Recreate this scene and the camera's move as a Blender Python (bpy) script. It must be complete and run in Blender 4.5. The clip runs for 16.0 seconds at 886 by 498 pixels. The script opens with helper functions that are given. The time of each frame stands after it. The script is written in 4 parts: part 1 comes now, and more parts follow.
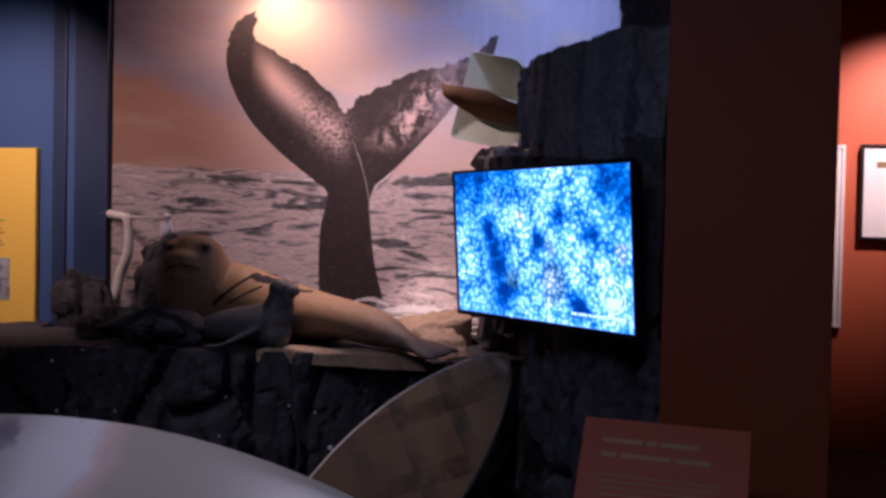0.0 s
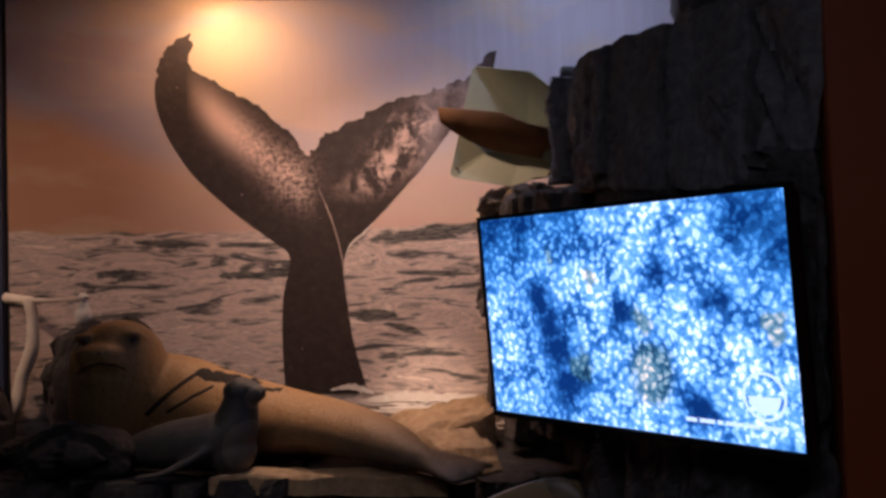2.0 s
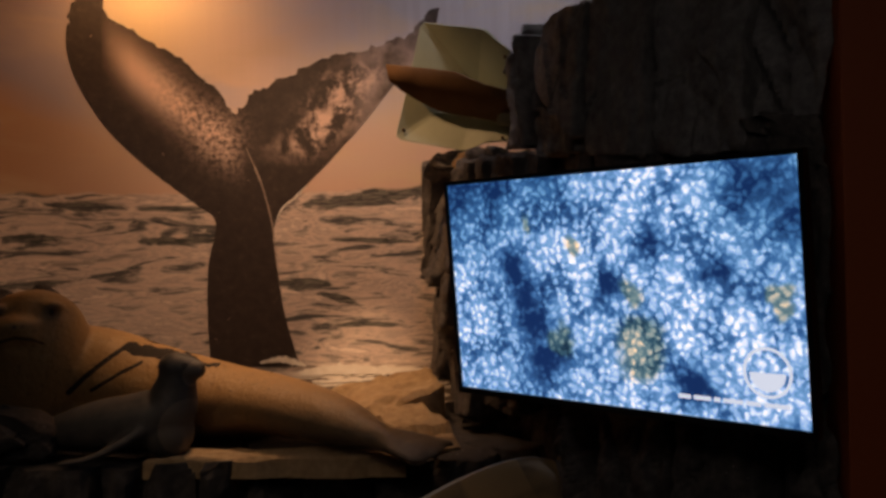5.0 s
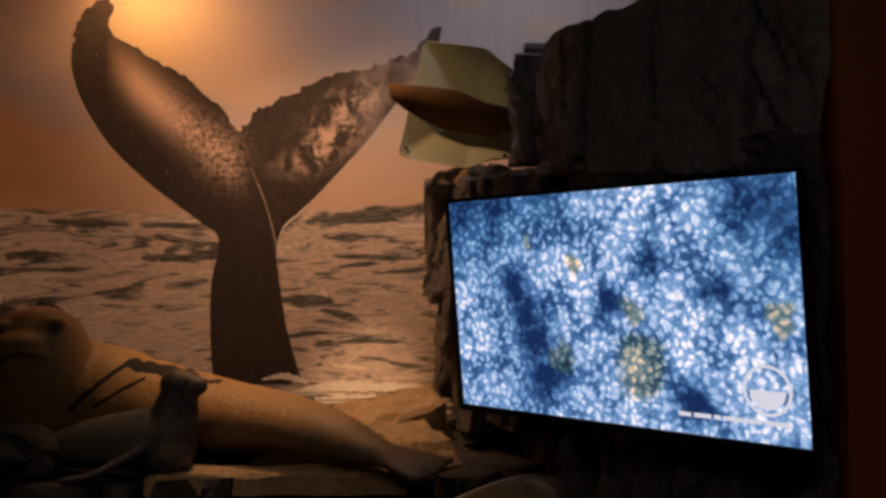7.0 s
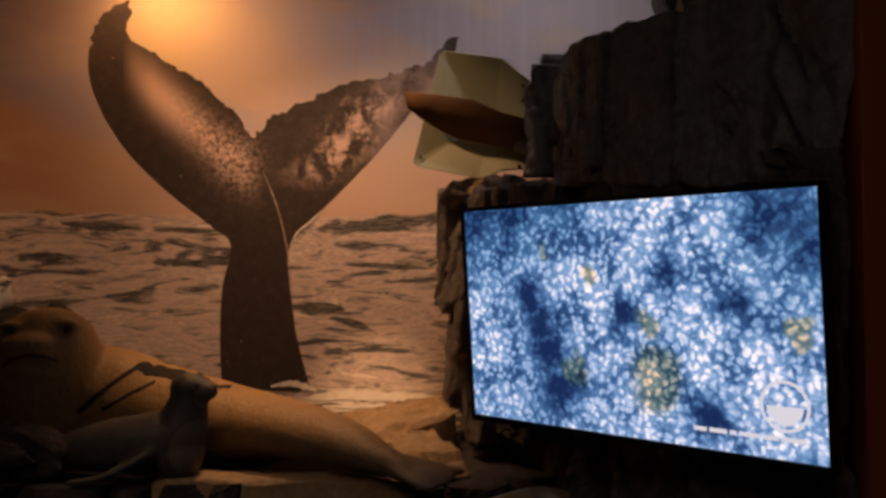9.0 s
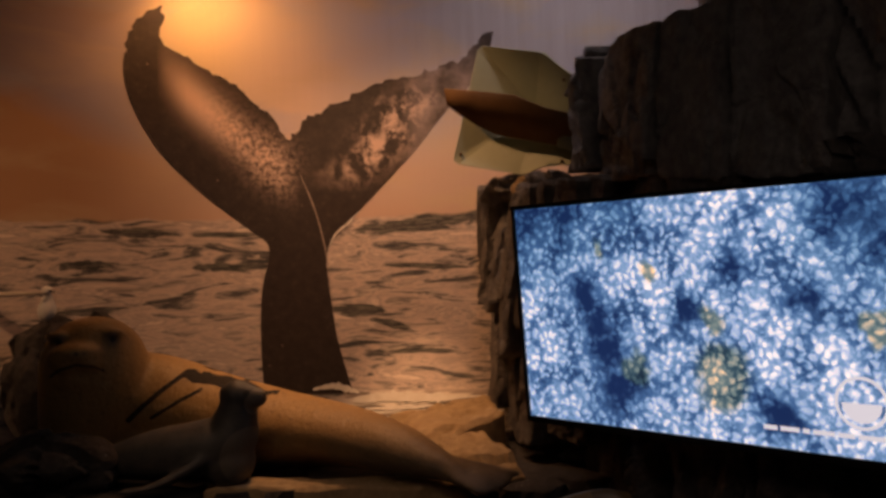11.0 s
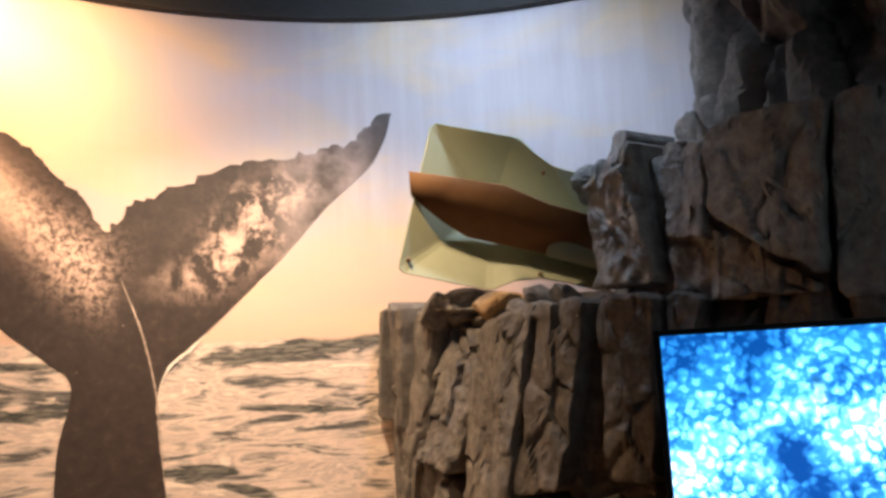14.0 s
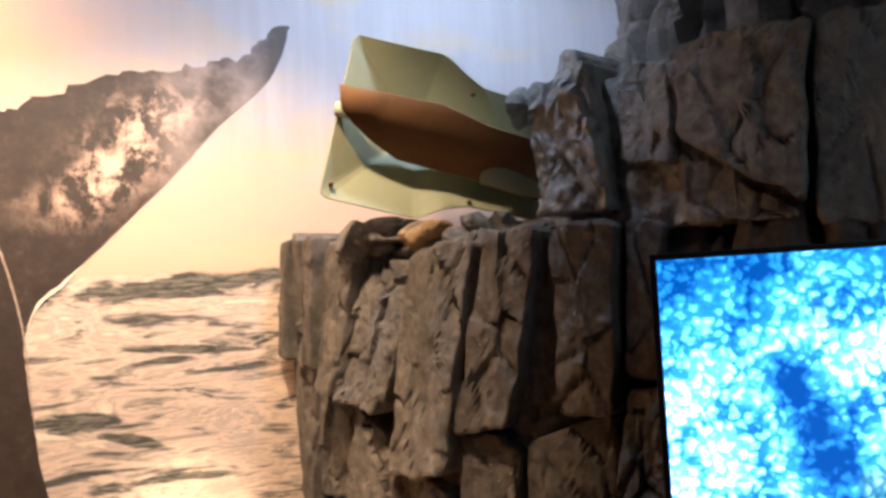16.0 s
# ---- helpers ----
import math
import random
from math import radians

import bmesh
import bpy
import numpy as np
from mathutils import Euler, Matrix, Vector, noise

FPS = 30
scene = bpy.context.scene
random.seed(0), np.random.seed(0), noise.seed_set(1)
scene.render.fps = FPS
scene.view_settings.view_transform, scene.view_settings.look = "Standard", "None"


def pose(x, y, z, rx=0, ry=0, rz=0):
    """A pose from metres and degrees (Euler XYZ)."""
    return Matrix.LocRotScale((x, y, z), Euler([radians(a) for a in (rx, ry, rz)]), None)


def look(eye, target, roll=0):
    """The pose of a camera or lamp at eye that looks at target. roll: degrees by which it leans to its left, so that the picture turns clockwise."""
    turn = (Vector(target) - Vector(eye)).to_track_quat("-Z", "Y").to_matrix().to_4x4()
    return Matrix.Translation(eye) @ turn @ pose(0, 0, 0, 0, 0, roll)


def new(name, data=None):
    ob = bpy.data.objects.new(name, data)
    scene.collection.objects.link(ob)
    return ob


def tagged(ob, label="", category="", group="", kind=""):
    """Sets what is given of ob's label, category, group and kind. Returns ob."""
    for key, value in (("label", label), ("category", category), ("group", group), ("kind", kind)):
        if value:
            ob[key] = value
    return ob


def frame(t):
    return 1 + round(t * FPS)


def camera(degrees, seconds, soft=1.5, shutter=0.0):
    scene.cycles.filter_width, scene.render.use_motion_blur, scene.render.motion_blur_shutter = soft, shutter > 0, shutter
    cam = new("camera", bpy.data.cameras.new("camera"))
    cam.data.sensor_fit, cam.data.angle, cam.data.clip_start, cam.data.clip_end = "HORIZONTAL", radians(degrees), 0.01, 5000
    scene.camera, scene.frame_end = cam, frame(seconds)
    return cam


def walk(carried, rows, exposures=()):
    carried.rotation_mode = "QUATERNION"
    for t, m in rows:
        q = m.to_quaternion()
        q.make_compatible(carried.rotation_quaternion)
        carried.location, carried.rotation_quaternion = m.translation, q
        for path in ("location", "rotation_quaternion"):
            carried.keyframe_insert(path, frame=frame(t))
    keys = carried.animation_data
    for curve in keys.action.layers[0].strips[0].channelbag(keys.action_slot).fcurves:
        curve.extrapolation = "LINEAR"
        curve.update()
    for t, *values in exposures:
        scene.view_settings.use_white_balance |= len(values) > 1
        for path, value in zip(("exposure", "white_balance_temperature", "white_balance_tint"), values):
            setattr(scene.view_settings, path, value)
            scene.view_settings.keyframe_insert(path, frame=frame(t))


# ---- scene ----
cam = camera(51.5, 16.0, soft=3.1)
PATH = [
    (0, (1.263, -4.024, 1.504), (0.643, -2.123, 1.457), 1.2),
    (0.5, (1.115, -3.748, 1.522), (0.464, -1.858, 1.524), 1.7),
    (1, (0.866, -3.468, 1.553), (0.27, -1.559, 1.563), -0.0),
    (1.5, (0.744, -3.178, 1.554), (0.209, -1.251, 1.591), -1.6),
    (2, (0.639, -2.945, 1.556), (0.134, -1.011, 1.627), -1.8),
    (2.5, (0.451, -2.83, 1.557), (0.118, -0.858, 1.585), -2.0),
    (3, (0.331, -2.797, 1.57), (0.143, -0.806, 1.535), -2.5),
    (3.5, (0.356, -2.81, 1.575), (0.138, -0.822, 1.533), -2.5),
    (4, (0.375, -2.809, 1.573), (0.122, -0.825, 1.55), -1.8),
    (6.5, (0.382, -2.787, 1.56), (0.085, -0.809, 1.568), -1.5),
    (7, (0.388, -2.809, 1.567), (0.099, -0.831, 1.597), -1.3),
    (7.5, (0.377, -2.807, 1.558), (0.098, -0.827, 1.612), -0.5),
    (8, (0.37, -2.808, 1.56), (0.08, -0.83, 1.618), -0.1),
    (8.5, (0.367, -2.804, 1.555), (0.067, -0.827, 1.612), -0.0),
    (11, (0.274, -2.766, 1.573), (-0.08, -0.798, 1.621), -1.6),
    (11.5, (0.117, -2.691, 1.568), (-0.256, -0.726, 1.593), -2.1),
    (12, (-0.053, -2.494, 1.589), (-0.372, -0.52, 1.644), -0.8),
    (12.5, (-0.284, -2.356, 1.626), (-0.403, -0.366, 1.793), 2.3),
    (13, (-0.596, -2.218, 1.651), (-0.471, -0.234, 1.868), 0.5),
    (13.5, (-0.802, -2.058, 1.663), (-0.488, -0.098, 1.908), -0.8),
    (14, (-0.922, -1.785, 1.67), (-0.433, 0.133, 1.96), -2.4),
    (14.5, (-1.027, -1.649, 1.681), (-0.433, 0.241, 1.954), -2.2),
    (15, (-1.184, -1.548, 1.677), (-0.444, 0.295, 1.916), -3.2),
    (15.5, (-1.255, -1.462, 1.664), (-0.422, 0.345, 1.869), -3.2),
    (16, (-1.192, -1.464, 1.654), (-0.314, 0.326, 1.808), -3.0),
]
EXPOSURES = [(0, 0.55, 4600, 37), (0.5, 0.45, 4700, 35), (1.0, 0.3, 4950, 31), (1.5, 0.25, 5150, 28), (2.2, 0.12, 5750, 25), (3.5, -0.24, 6900, 22), (6.5, -0.34, 8050, 25), (7, -0.36, 8150, 27), (9, -0.36, 8600, 30), (11.5, -0.4, 9250, 34),
             (12.1, 0.06, 7900, 25), (13, 0.86, 6700, 8), (13.5, 1.33, 6150, 2), (14.2, 1.73, 5800, 2), (16, 1.88, 5600, 2)]
walk(cam, [(t, look(eye, target, roll)) for t, eye, target, roll in PATH], EXPOSURES)

# ---------------------------------------------------------------- light
world = bpy.data.worlds.new("world")
world.use_nodes = True
world.node_tree.nodes["Background"].inputs[0].default_value = (0.02, 0.02, 0.03, 1)
world.node_tree.nodes["Background"].inputs[1].default_value = 0.05
scene.world = world


def spot(name, eye, target, watts, colour, degrees, blend=0.8, size=0.04):
    lamp = bpy.data.lights.new(name, "SPOT")
    lamp.energy, lamp.color, lamp.spot_size, lamp.spot_blend = watts, colour, radians(degrees), blend
    lamp.shadow_soft_size = size
    ob = new(name, lamp)
    ob.matrix_world = look(eye, target)
    return ob


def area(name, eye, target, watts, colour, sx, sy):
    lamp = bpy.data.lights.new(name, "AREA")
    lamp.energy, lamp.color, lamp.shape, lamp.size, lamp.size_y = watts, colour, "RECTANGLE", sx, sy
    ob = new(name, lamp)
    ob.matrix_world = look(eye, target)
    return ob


MURAL_X, MURAL_Y, MURAL_R = -0.74, -0.36, 2.05


def on_wall(u, z, off=0.0):
    """A point of the mural's curve, by metres along it and up, and how far before it."""
    a = u / MURAL_R
    return Vector((MURAL_X + (MURAL_R - off) * math.sin(a), MURAL_Y + (MURAL_R - off) * math.cos(a), z))


WARM, AMBER, COOL = (1.0, 0.635, 0.36), (1.0, 0.5, 0.2), (0.78, 0.84, 1.0)
spot("mural_spot_warm", (-1.37, 1.02, 3.14), (-1.55, 1.46, 2.5), 23, AMBER, 168, 1.0)
spot("mural_spot_cool", (-0.12, 0.7, 3.14), (-0.1, 1.64, 2.05), 16, COOL, 165, 1.0)
spot("mural_beam", tuple(on_wall(-1.02, 3.16, 0.24)), tuple(on_wall(-0.92, 2.3)), 7.5, WARM, 120, 1.0, 0.012)
spot("mural_wash_left", (-1.3, 0.66, 3.12), (-1.2, 1.6, 1.15), 26, WARM, 80, 1.0)
spot("mural_wash_right", (-0.8, 0.45, 3.12), (-0.55, 1.68, 1.05), 74, WARM, 84, 1.0)
spot("ledge_spot", (-0.72, 0.85, 3.1), (-0.8, 0.65, 0.92), 105, WARM, 50, 1.0)
spot("foam_spot", (-0.5, -0.2, 3.1), (-0.68, 1.67, 0.78), 300, WARM, 17, 1.0)
spot("panel_spot", (-2.9, -0.9, 3.1), (-3.35, 0.76, 1.5), 165, WARM, 78, 1.0)
spot("board_spot", (-1.4, -1.9, 3.1), (-0.95, -0.7, 0.38), 62, (1.0, 0.82, 0.62), 54, 1.0)
spot("back_wall_spot", (2.5, 1.9, 3.1), (2.2, 3.0, 2.15), 210, WARM, 62, 1.0)
# unseen soft lamp added to stand in for the gallery's general light
area("gallery_fill", (0.2, -3.4, 3.14), (0.2, -3.2, 0), 7.4, (0.95, 0.93, 0.92), 2.4, 0.5)


# ---------------------------------------------------------------- materials
class Graph:
    """A small writer of node trees."""

    def __init__(self, name):
        self.mat = bpy.data.materials.new(name)
        self.mat.use_nodes = True
        self.nt = self.mat.node_tree
        self.bsdf = self.nt.nodes["Principled BSDF"]

    def put(self, node, key, value):
        socket = node.inputs[key]
        if hasattr(value, "is_output"):
            self.nt.links.new(value, socket)
        elif isinstance(value, tuple) and len(value) == 3 and socket.type == "RGBA":
            socket.default_value = (*value, 1)
        else:
            socket.default_value = value

    def node(self, kind, out=0, inputs=(), **settings):
        n = self.nt.nodes.new("ShaderNode" + kind)
        for k, v in settings.items():
            if k == "operation":
                n.operation = v
            elif k == "data_type":
                n.data_type = v
            elif k == "blend_type":
                n.blend_type = v
            elif k == "feature":
                n.feature = v
            elif k == "uv_map":
                n.uv_map = v
        for k, v in inputs:
            self.put(n, k, v)
        return n.outputs[out]

    def math(self, op, a, b=0.0, clamp=False):
        o = self.node("Math", operation=op, inputs=((0, a), (1, b)))
        o.node.use_clamp = clamp
        return o

    def noise(self, vec, scale, detail=4.0, rough=0.55, distort=0.0):
        return self.node("TexNoise", inputs=(("Vector", vec), ("Scale", scale), ("Detail", detail), ("Roughness", rough), ("Distortion", distort)))

    def voronoi(self, vec, scale, feature="F1"):
        return self.node("TexVoronoi", feature=feature, inputs=(("Vector", vec), ("Scale", scale)))

    def cells(self, vec, scale):
        n = self.nt.nodes.new("ShaderNodeTexVoronoi")
        n.voronoi_dimensions = "2D"
        self.put(n, "Vector", vec)
        n.inputs["Scale"].default_value = scale
        return n.outputs["Distance"]

    def ramp(self, fac, stops):
        n = self.nt.nodes.new("ShaderNodeValToRGB")
        while len(n.color_ramp.elements) < len(stops):
            n.color_ramp.elements.new(1.0)
        for e, (p, c) in zip(n.color_ramp.elements, stops):
            e.position = p
            e.color = (*c, 1) if isinstance(c, tuple) else (c, c, c, 1)
        self.put(n, 0, fac)
        return n.outputs[0]

    def mix(self, fac, a, b, blend="MIX"):
        n = self.nt.nodes.new("ShaderNodeMix")
        n.data_type, n.blend_type = "RGBA", blend
        self.put(n, 0, fac)
        self.put(n, 6, a)
        self.put(n, 7, b)
        return n.outputs[2]

    def scaled(self, vec, factors, shift=(0, 0, 0)):
        n = self.nt.nodes.new("ShaderNodeMapping")
        self.put(n, 0, vec)
        n.inputs["Scale"].default_value = factors
        n.inputs["Location"].default_value = shift
        return n.outputs[0]

    def split(self, vec):
        n = self.nt.nodes.new("ShaderNodeSeparateXYZ")
        self.put(n, 0, vec)
        return n.outputs

    def uv(self):
        return self.node("UVMap", uv_map="uv")

    def place(self):
        return self.node("NewGeometry", 0)

    def near(self, p, spots):
        """1 within the given distance of any of the spots (point, radius)."""
        total = 0.0
        for at, r in spots:
            n = self.nt.nodes.new("ShaderNodeVectorMath")
            n.operation = "DISTANCE"
            self.put(n, 0, p)
            n.inputs[1].default_value = at
            total = self.math("MAXIMUM", total, self.math("LESS_THAN", n.outputs["Value"], r))
        return total

    def soft(self, p, spots):
        """1 at the spots (point, radius), fading smoothly round them."""
        total = 0.0
        for at, r in spots:
            n = self.nt.nodes.new("ShaderNodeVectorMath")
            n.operation = "DISTANCE"
            self.put(n, 0, p)
            n.inputs[1].default_value = at
            d = self.math("DIVIDE", n.outputs["Value"], r)
            total = self.math("MAXIMUM", total, self.math("POWER", 2.718, self.math("MULTIPLY", self.math("MULTIPLY", d, d), -1.0)))
        return total

    def strokes(self, x, z, lines):
        """1 along painted strokes (x0, z0, x1, z1, half width)."""
        total = 0.0
        for x0, z0, x1, z1, w in lines:
            dx, dz = x1 - x0, z1 - z0
            px, pz = self.math("SUBTRACT", x, x0), self.math("SUBTRACT", z, z0)
            t = self.math("DIVIDE", self.math("ADD", self.math("MULTIPLY", px, dx), self.math("MULTIPLY", pz, dz)), dx * dx + dz * dz, True)
            ex, ez = self.math("SUBTRACT", px, self.math("MULTIPLY", t, dx)), self.math("SUBTRACT", pz, self.math("MULTIPLY", t, dz))
            d2 = self.math("ADD", self.math("MULTIPLY", ex, ex), self.math("MULTIPLY", ez, ez))
            total = self.math("MAXIMUM", total, self.math("LESS_THAN", d2, w * w))
        return total

    def finish(self, colour, rough=0.6, metal=0.0, height=None, strength=0.3, dist=0.01):
        self.put(self.bsdf, "Base Color", colour)
        self.put(self.bsdf, "Roughness", rough)
        self.put(self.bsdf, "Metallic", metal)
        if height is not None:
            b = self.node("Bump", inputs=(("Height", height), ("Strength", strength), ("Distance", dist)))
            self.put(self.bsdf, "Normal", b)
        return self.mat


def plain(name, a, b, scale=6.0, rough=0.6, metal=0.0, bump=0.15, fine=60.0):
    """Two tones in broad patches, a fine grain on top."""
    g = Graph(name)
    p = g.place()
    broad, grain = g.noise(p, scale), g.noise(p, fine, 3.0)
    c = g.mix(g.ramp(broad, ((0.3, 0.0), (0.7, 1.0))), a, b)
    c = g.mix(g.math("MULTIPLY", grain, 0.25), c, tuple(v * 0.6 for v in a))
    return g.finish(c, g.math("ADD", g.math("MULTIPLY", grain, 0.2), rough - 0.1), metal, grain, bump, 0.004)


def rock_material(name, dark, mid, light, rust):
    g = Graph(name)
    p = g.place()
    broad = g.noise(p, 2.6, 5.0)
    grain = g.noise(p, 28.0, 6.0, 0.65)
    streak = g.noise(g.scaled(p, (9.0, 9.0, 1.4)), 1.6, 5.0, 0.6)
    c = g.ramp(g.math("ADD", g.math("MULTIPLY", grain, 0.6), g.math("MULTIPLY", streak, 0.4)), ((0.32, dark), (0.5, mid), (0.68, light)))
    c = g.mix(g.ramp(broad, ((0.55, 0.0), (0.72, 0.55))), c, rust)
    speck = g.ramp(g.voronoi(p, 38.0), ((0.05, 1.0), (0.11, 0.0)))
    patch = g.ramp(g.noise(p, 5.0, 2.0), ((0.52, 0.0), (0.64, 0.8)))
    c = g.mix(g.math("MULTIPLY", speck, patch), c, (0.75, 0.73, 0.7))
    return g.finish(c, 0.82, 0.0, g.math("ADD", g.math("ADD", g.math("MULTIPLY", grain, 0.6), g.math("MULTIPLY", g.noise(p, 85.0, 5.0, 0.75), 0.6)), g.math("MULTIPLY", streak, 0.5)), 0.9, 0.016)


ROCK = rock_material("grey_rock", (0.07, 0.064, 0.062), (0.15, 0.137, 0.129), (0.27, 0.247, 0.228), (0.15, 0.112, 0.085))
# upper rock and tower: greys raised in colour to offset weak light there
UPPER_ROCK = rock_material("lifted_grey_rock", (0.15, 0.147, 0.145), (0.32, 0.313, 0.308), (0.52, 0.51, 0.5), (0.28, 0.27, 0.26))
TOWER_ROCK = rock_material("lifted_brown_grey_rock", (0.1, 0.096, 0.094), (0.2, 0.19, 0.185), (0.33, 0.315, 0.3), (0.18, 0.15, 0.125))
DARK_ROCK = rock_material("dark_lava_rock", (0.018, 0.016, 0.016), (0.04, 0.035, 0.034), (0.075, 0.066, 0.062), (0.05, 0.03, 0.022))
SAND_ROCK = rock_material("tan_sandy_rock", (0.26, 0.17, 0.09), (0.42, 0.29, 0.16), (0.55, 0.40, 0.24), (0.36, 0.22, 0.11))
BLACK = plain("black_paint", (0.012, 0.012, 0.014), (0.02, 0.02, 0.022), rough=0.7)
BLUE_PAINT = plain("blue_wall_paint", (0.045, 0.085, 0.2), (0.055, 0.1, 0.23), 1.5, 0.55, bump=0.06)
DARK_BLUE = plain("dark_blue_trim_paint", (0.02, 0.032, 0.075), (0.028, 0.042, 0.09), 2.0, 0.5, bump=0.05)
RED_PAINT = plain("dark_red_wall_paint", (0.44, 0.095, 0.022), (0.48, 0.11, 0.027), 1.2, 0.6, bump=0.06)
FLOOR = plain("brown_carpet", (0.05, 0.035, 0.025), (0.075, 0.05, 0.035), 3.0, 0.95, bump=0.5, fine=220.0)
CEIL = plain("black_ceiling_paint", (0.012, 0.013, 0.016), (0.018, 0.019, 0.022), 2.0, 0.9)
YELLOW = plain("yellow_panel_print", (0.86, 0.52, 0.03), (0.9, 0.58, 0.05), 0.8, 0.5, bump=0.02)
PLAQUE = plain("red_brown_panel_print", (0.68, 0.115, 0.01), (0.72, 0.13, 0.014), 2.0, 0.5, bump=0.03)
CREAM = plain("cream_lettering", (0.72, 0.42, 0.14), (0.78, 0.48, 0.18), 5.0, 0.6, bump=0.0)
GREY_INK = plain("grey_lettering", (0.2, 0.15, 0.05), (0.24, 0.18, 0.06), 5.0, 0.6, bump=0.0)
PAPER = plain("white_panel_print", (0.78, 0.76, 0.72), (0.84, 0.82, 0.78), 1.5, 0.5, bump=0.02)
PLASTIC = plain("black_glossy_plastic", (0.008, 0.008, 0.009), (0.012, 0.012, 0.013), 3.0, 0.35, bump=0.02)
STEEL = plain("dark_steel", (0.05, 0.05, 0.052), (0.08, 0.08, 0.082), 8.0, 0.4, 0.9)
DRIFT = plain("bleached_driftwood", (0.55, 0.47, 0.38), (0.7, 0.63, 0.53), 9.0, 0.75, bump=0.4, fine=45.0)
FEATHER = plain("white_painted_feathers", (0.75, 0.73, 0.68), (0.82, 0.8, 0.76), 12.0, 0.7)
GREEN_METAL = plain("pale_green_painted_metal", (0.33, 0.36, 0.25), (0.39, 0.41, 0.29), 5.0, 0.62, bump=0.08, fine=30.0)
BROWN_METAL = plain("brown_metal", (0.12, 0.056, 0.019), (0.17, 0.085, 0.03), 7.0, 0.8, bump=0.2, fine=40.0)
PUP_DARK = plain("dark_pup_paint", (0.05, 0.05, 0.055), (0.08, 0.078, 0.08), 9.0, 0.45)
STONE = plain("grey_beach_stone", (0.3, 0.29, 0.28), (0.42, 0.4, 0.38), 9.0, 0.7, bump=0.3)


def face(lateral, deep, z):
    """A point of the seal's head: to its side, forward, up."""
    return (-1.64 + 0.49 * deep + 0.87 * lateral, 0.42 - 0.87 * deep + 0.49 * lateral, z)


def seal_material():
    """Golden tan above, darkening by height to dark brown at the belly, mottled, with painted eyes, mouth and flipper
    folds.
    """
    g = Graph("tan_seal_paint")
    p = g.place()
    x, y, z = g.split(p)
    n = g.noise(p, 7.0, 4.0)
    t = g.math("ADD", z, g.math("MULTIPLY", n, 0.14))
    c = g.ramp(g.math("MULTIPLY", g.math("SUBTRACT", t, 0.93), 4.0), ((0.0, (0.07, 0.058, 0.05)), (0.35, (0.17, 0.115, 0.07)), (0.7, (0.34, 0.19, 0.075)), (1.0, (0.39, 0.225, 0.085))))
    c = g.mix(g.math("MULTIPLY", g.noise(p, 30.0, 3.0), 0.3), c, (0.15, 0.09, 0.04))
    fleck = g.ramp(g.noise(p, 48.0, 4.0, 0.6), ((0.58, 0.0), (0.68, 0.5)))
    c = g.mix(fleck, c, (0.1, 0.062, 0.03))
    scuff = g.ramp(g.noise(g.scaled(p, (3.0, 3.0, 9.0)), 2.2, 5.0, 0.6), ((0.6, 0.0), (0.7, 0.35)))
    c = g.mix(scuff, c, (0.5, 0.36, 0.2))
    wob = g.math("MULTIPLY", g.math("SUBTRACT", g.noise(p, 14.0, 2.0), 0.5), 0.03)
    folds = g.strokes(g.math("ADD", x, wob), g.math("ADD", z, wob), ((-1.47, 1.06, -1.3, 1.215, 0.01), (-1.3, 1.215, -1.17, 1.185, 0.015), (-1.17, 1.185, -1.05, 1.155, 0.014), (-1.05, 1.155, -0.95, 1.14, 0.008), (-1.38, 1.07, -1.22, 1.16, 0.007)))
    folds = g.math("MULTIPLY", folds, g.math("LESS_THAN", y, 0.66))
    eyes = g.soft(p, ((face(-0.12, 0.155, 1.358), 0.021), (face(0.065, 0.172, 1.36), 0.022), (face(-0.06, 0.24, 1.318), 0.009), (face(-0.032, 0.24, 1.318), 0.009)))
    side = g.math("ADD", g.math("MULTIPLY", g.math("ADD", x, 1.64), 0.87), g.math("MULTIPLY", g.math("SUBTRACT", y, 0.42), 0.49))
    mouth = g.strokes(side, z, ((-0.15, 1.235, -0.115, 1.262, 0.005), (-0.115, 1.262, -0.06, 1.278, 0.006), (-0.06, 1.278, -0.005, 1.268, 0.006), (-0.005, 1.268, 0.03, 1.25, 0.004)))
    mouth = g.math("MULTIPLY", mouth, g.math("LESS_THAN", y, 0.40))
    brow = g.soft(p, ((face(-0.12, 0.15, 1.365), 0.045), (face(0.065, 0.168, 1.368), 0.048)))
    c = g.mix(g.math("MULTIPLY", brow, 0.55), c, (0.06, 0.036, 0.018))
    c = g.mix(g.math("MAXIMUM", g.math("MAXIMUM", eyes, g.math("MULTIPLY", mouth, 0.8)), folds), c, (0.022, 0.016, 0.012))
    rough = g.math("ADD", g.math("SUBTRACT", 0.55, g.math("MULTIPLY", eyes, 0.4)), g.math("MULTIPLY", folds, 0.4))
    return g.finish(c, rough, 0.0, g.math("ADD", g.noise(p, 60.0, 4.0), g.math("MULTIPLY", g.noise(g.scaled(p, (2.0, 1.0, 1.0)), 9.0, 3.0), 2.5)), 0.45, 0.008)


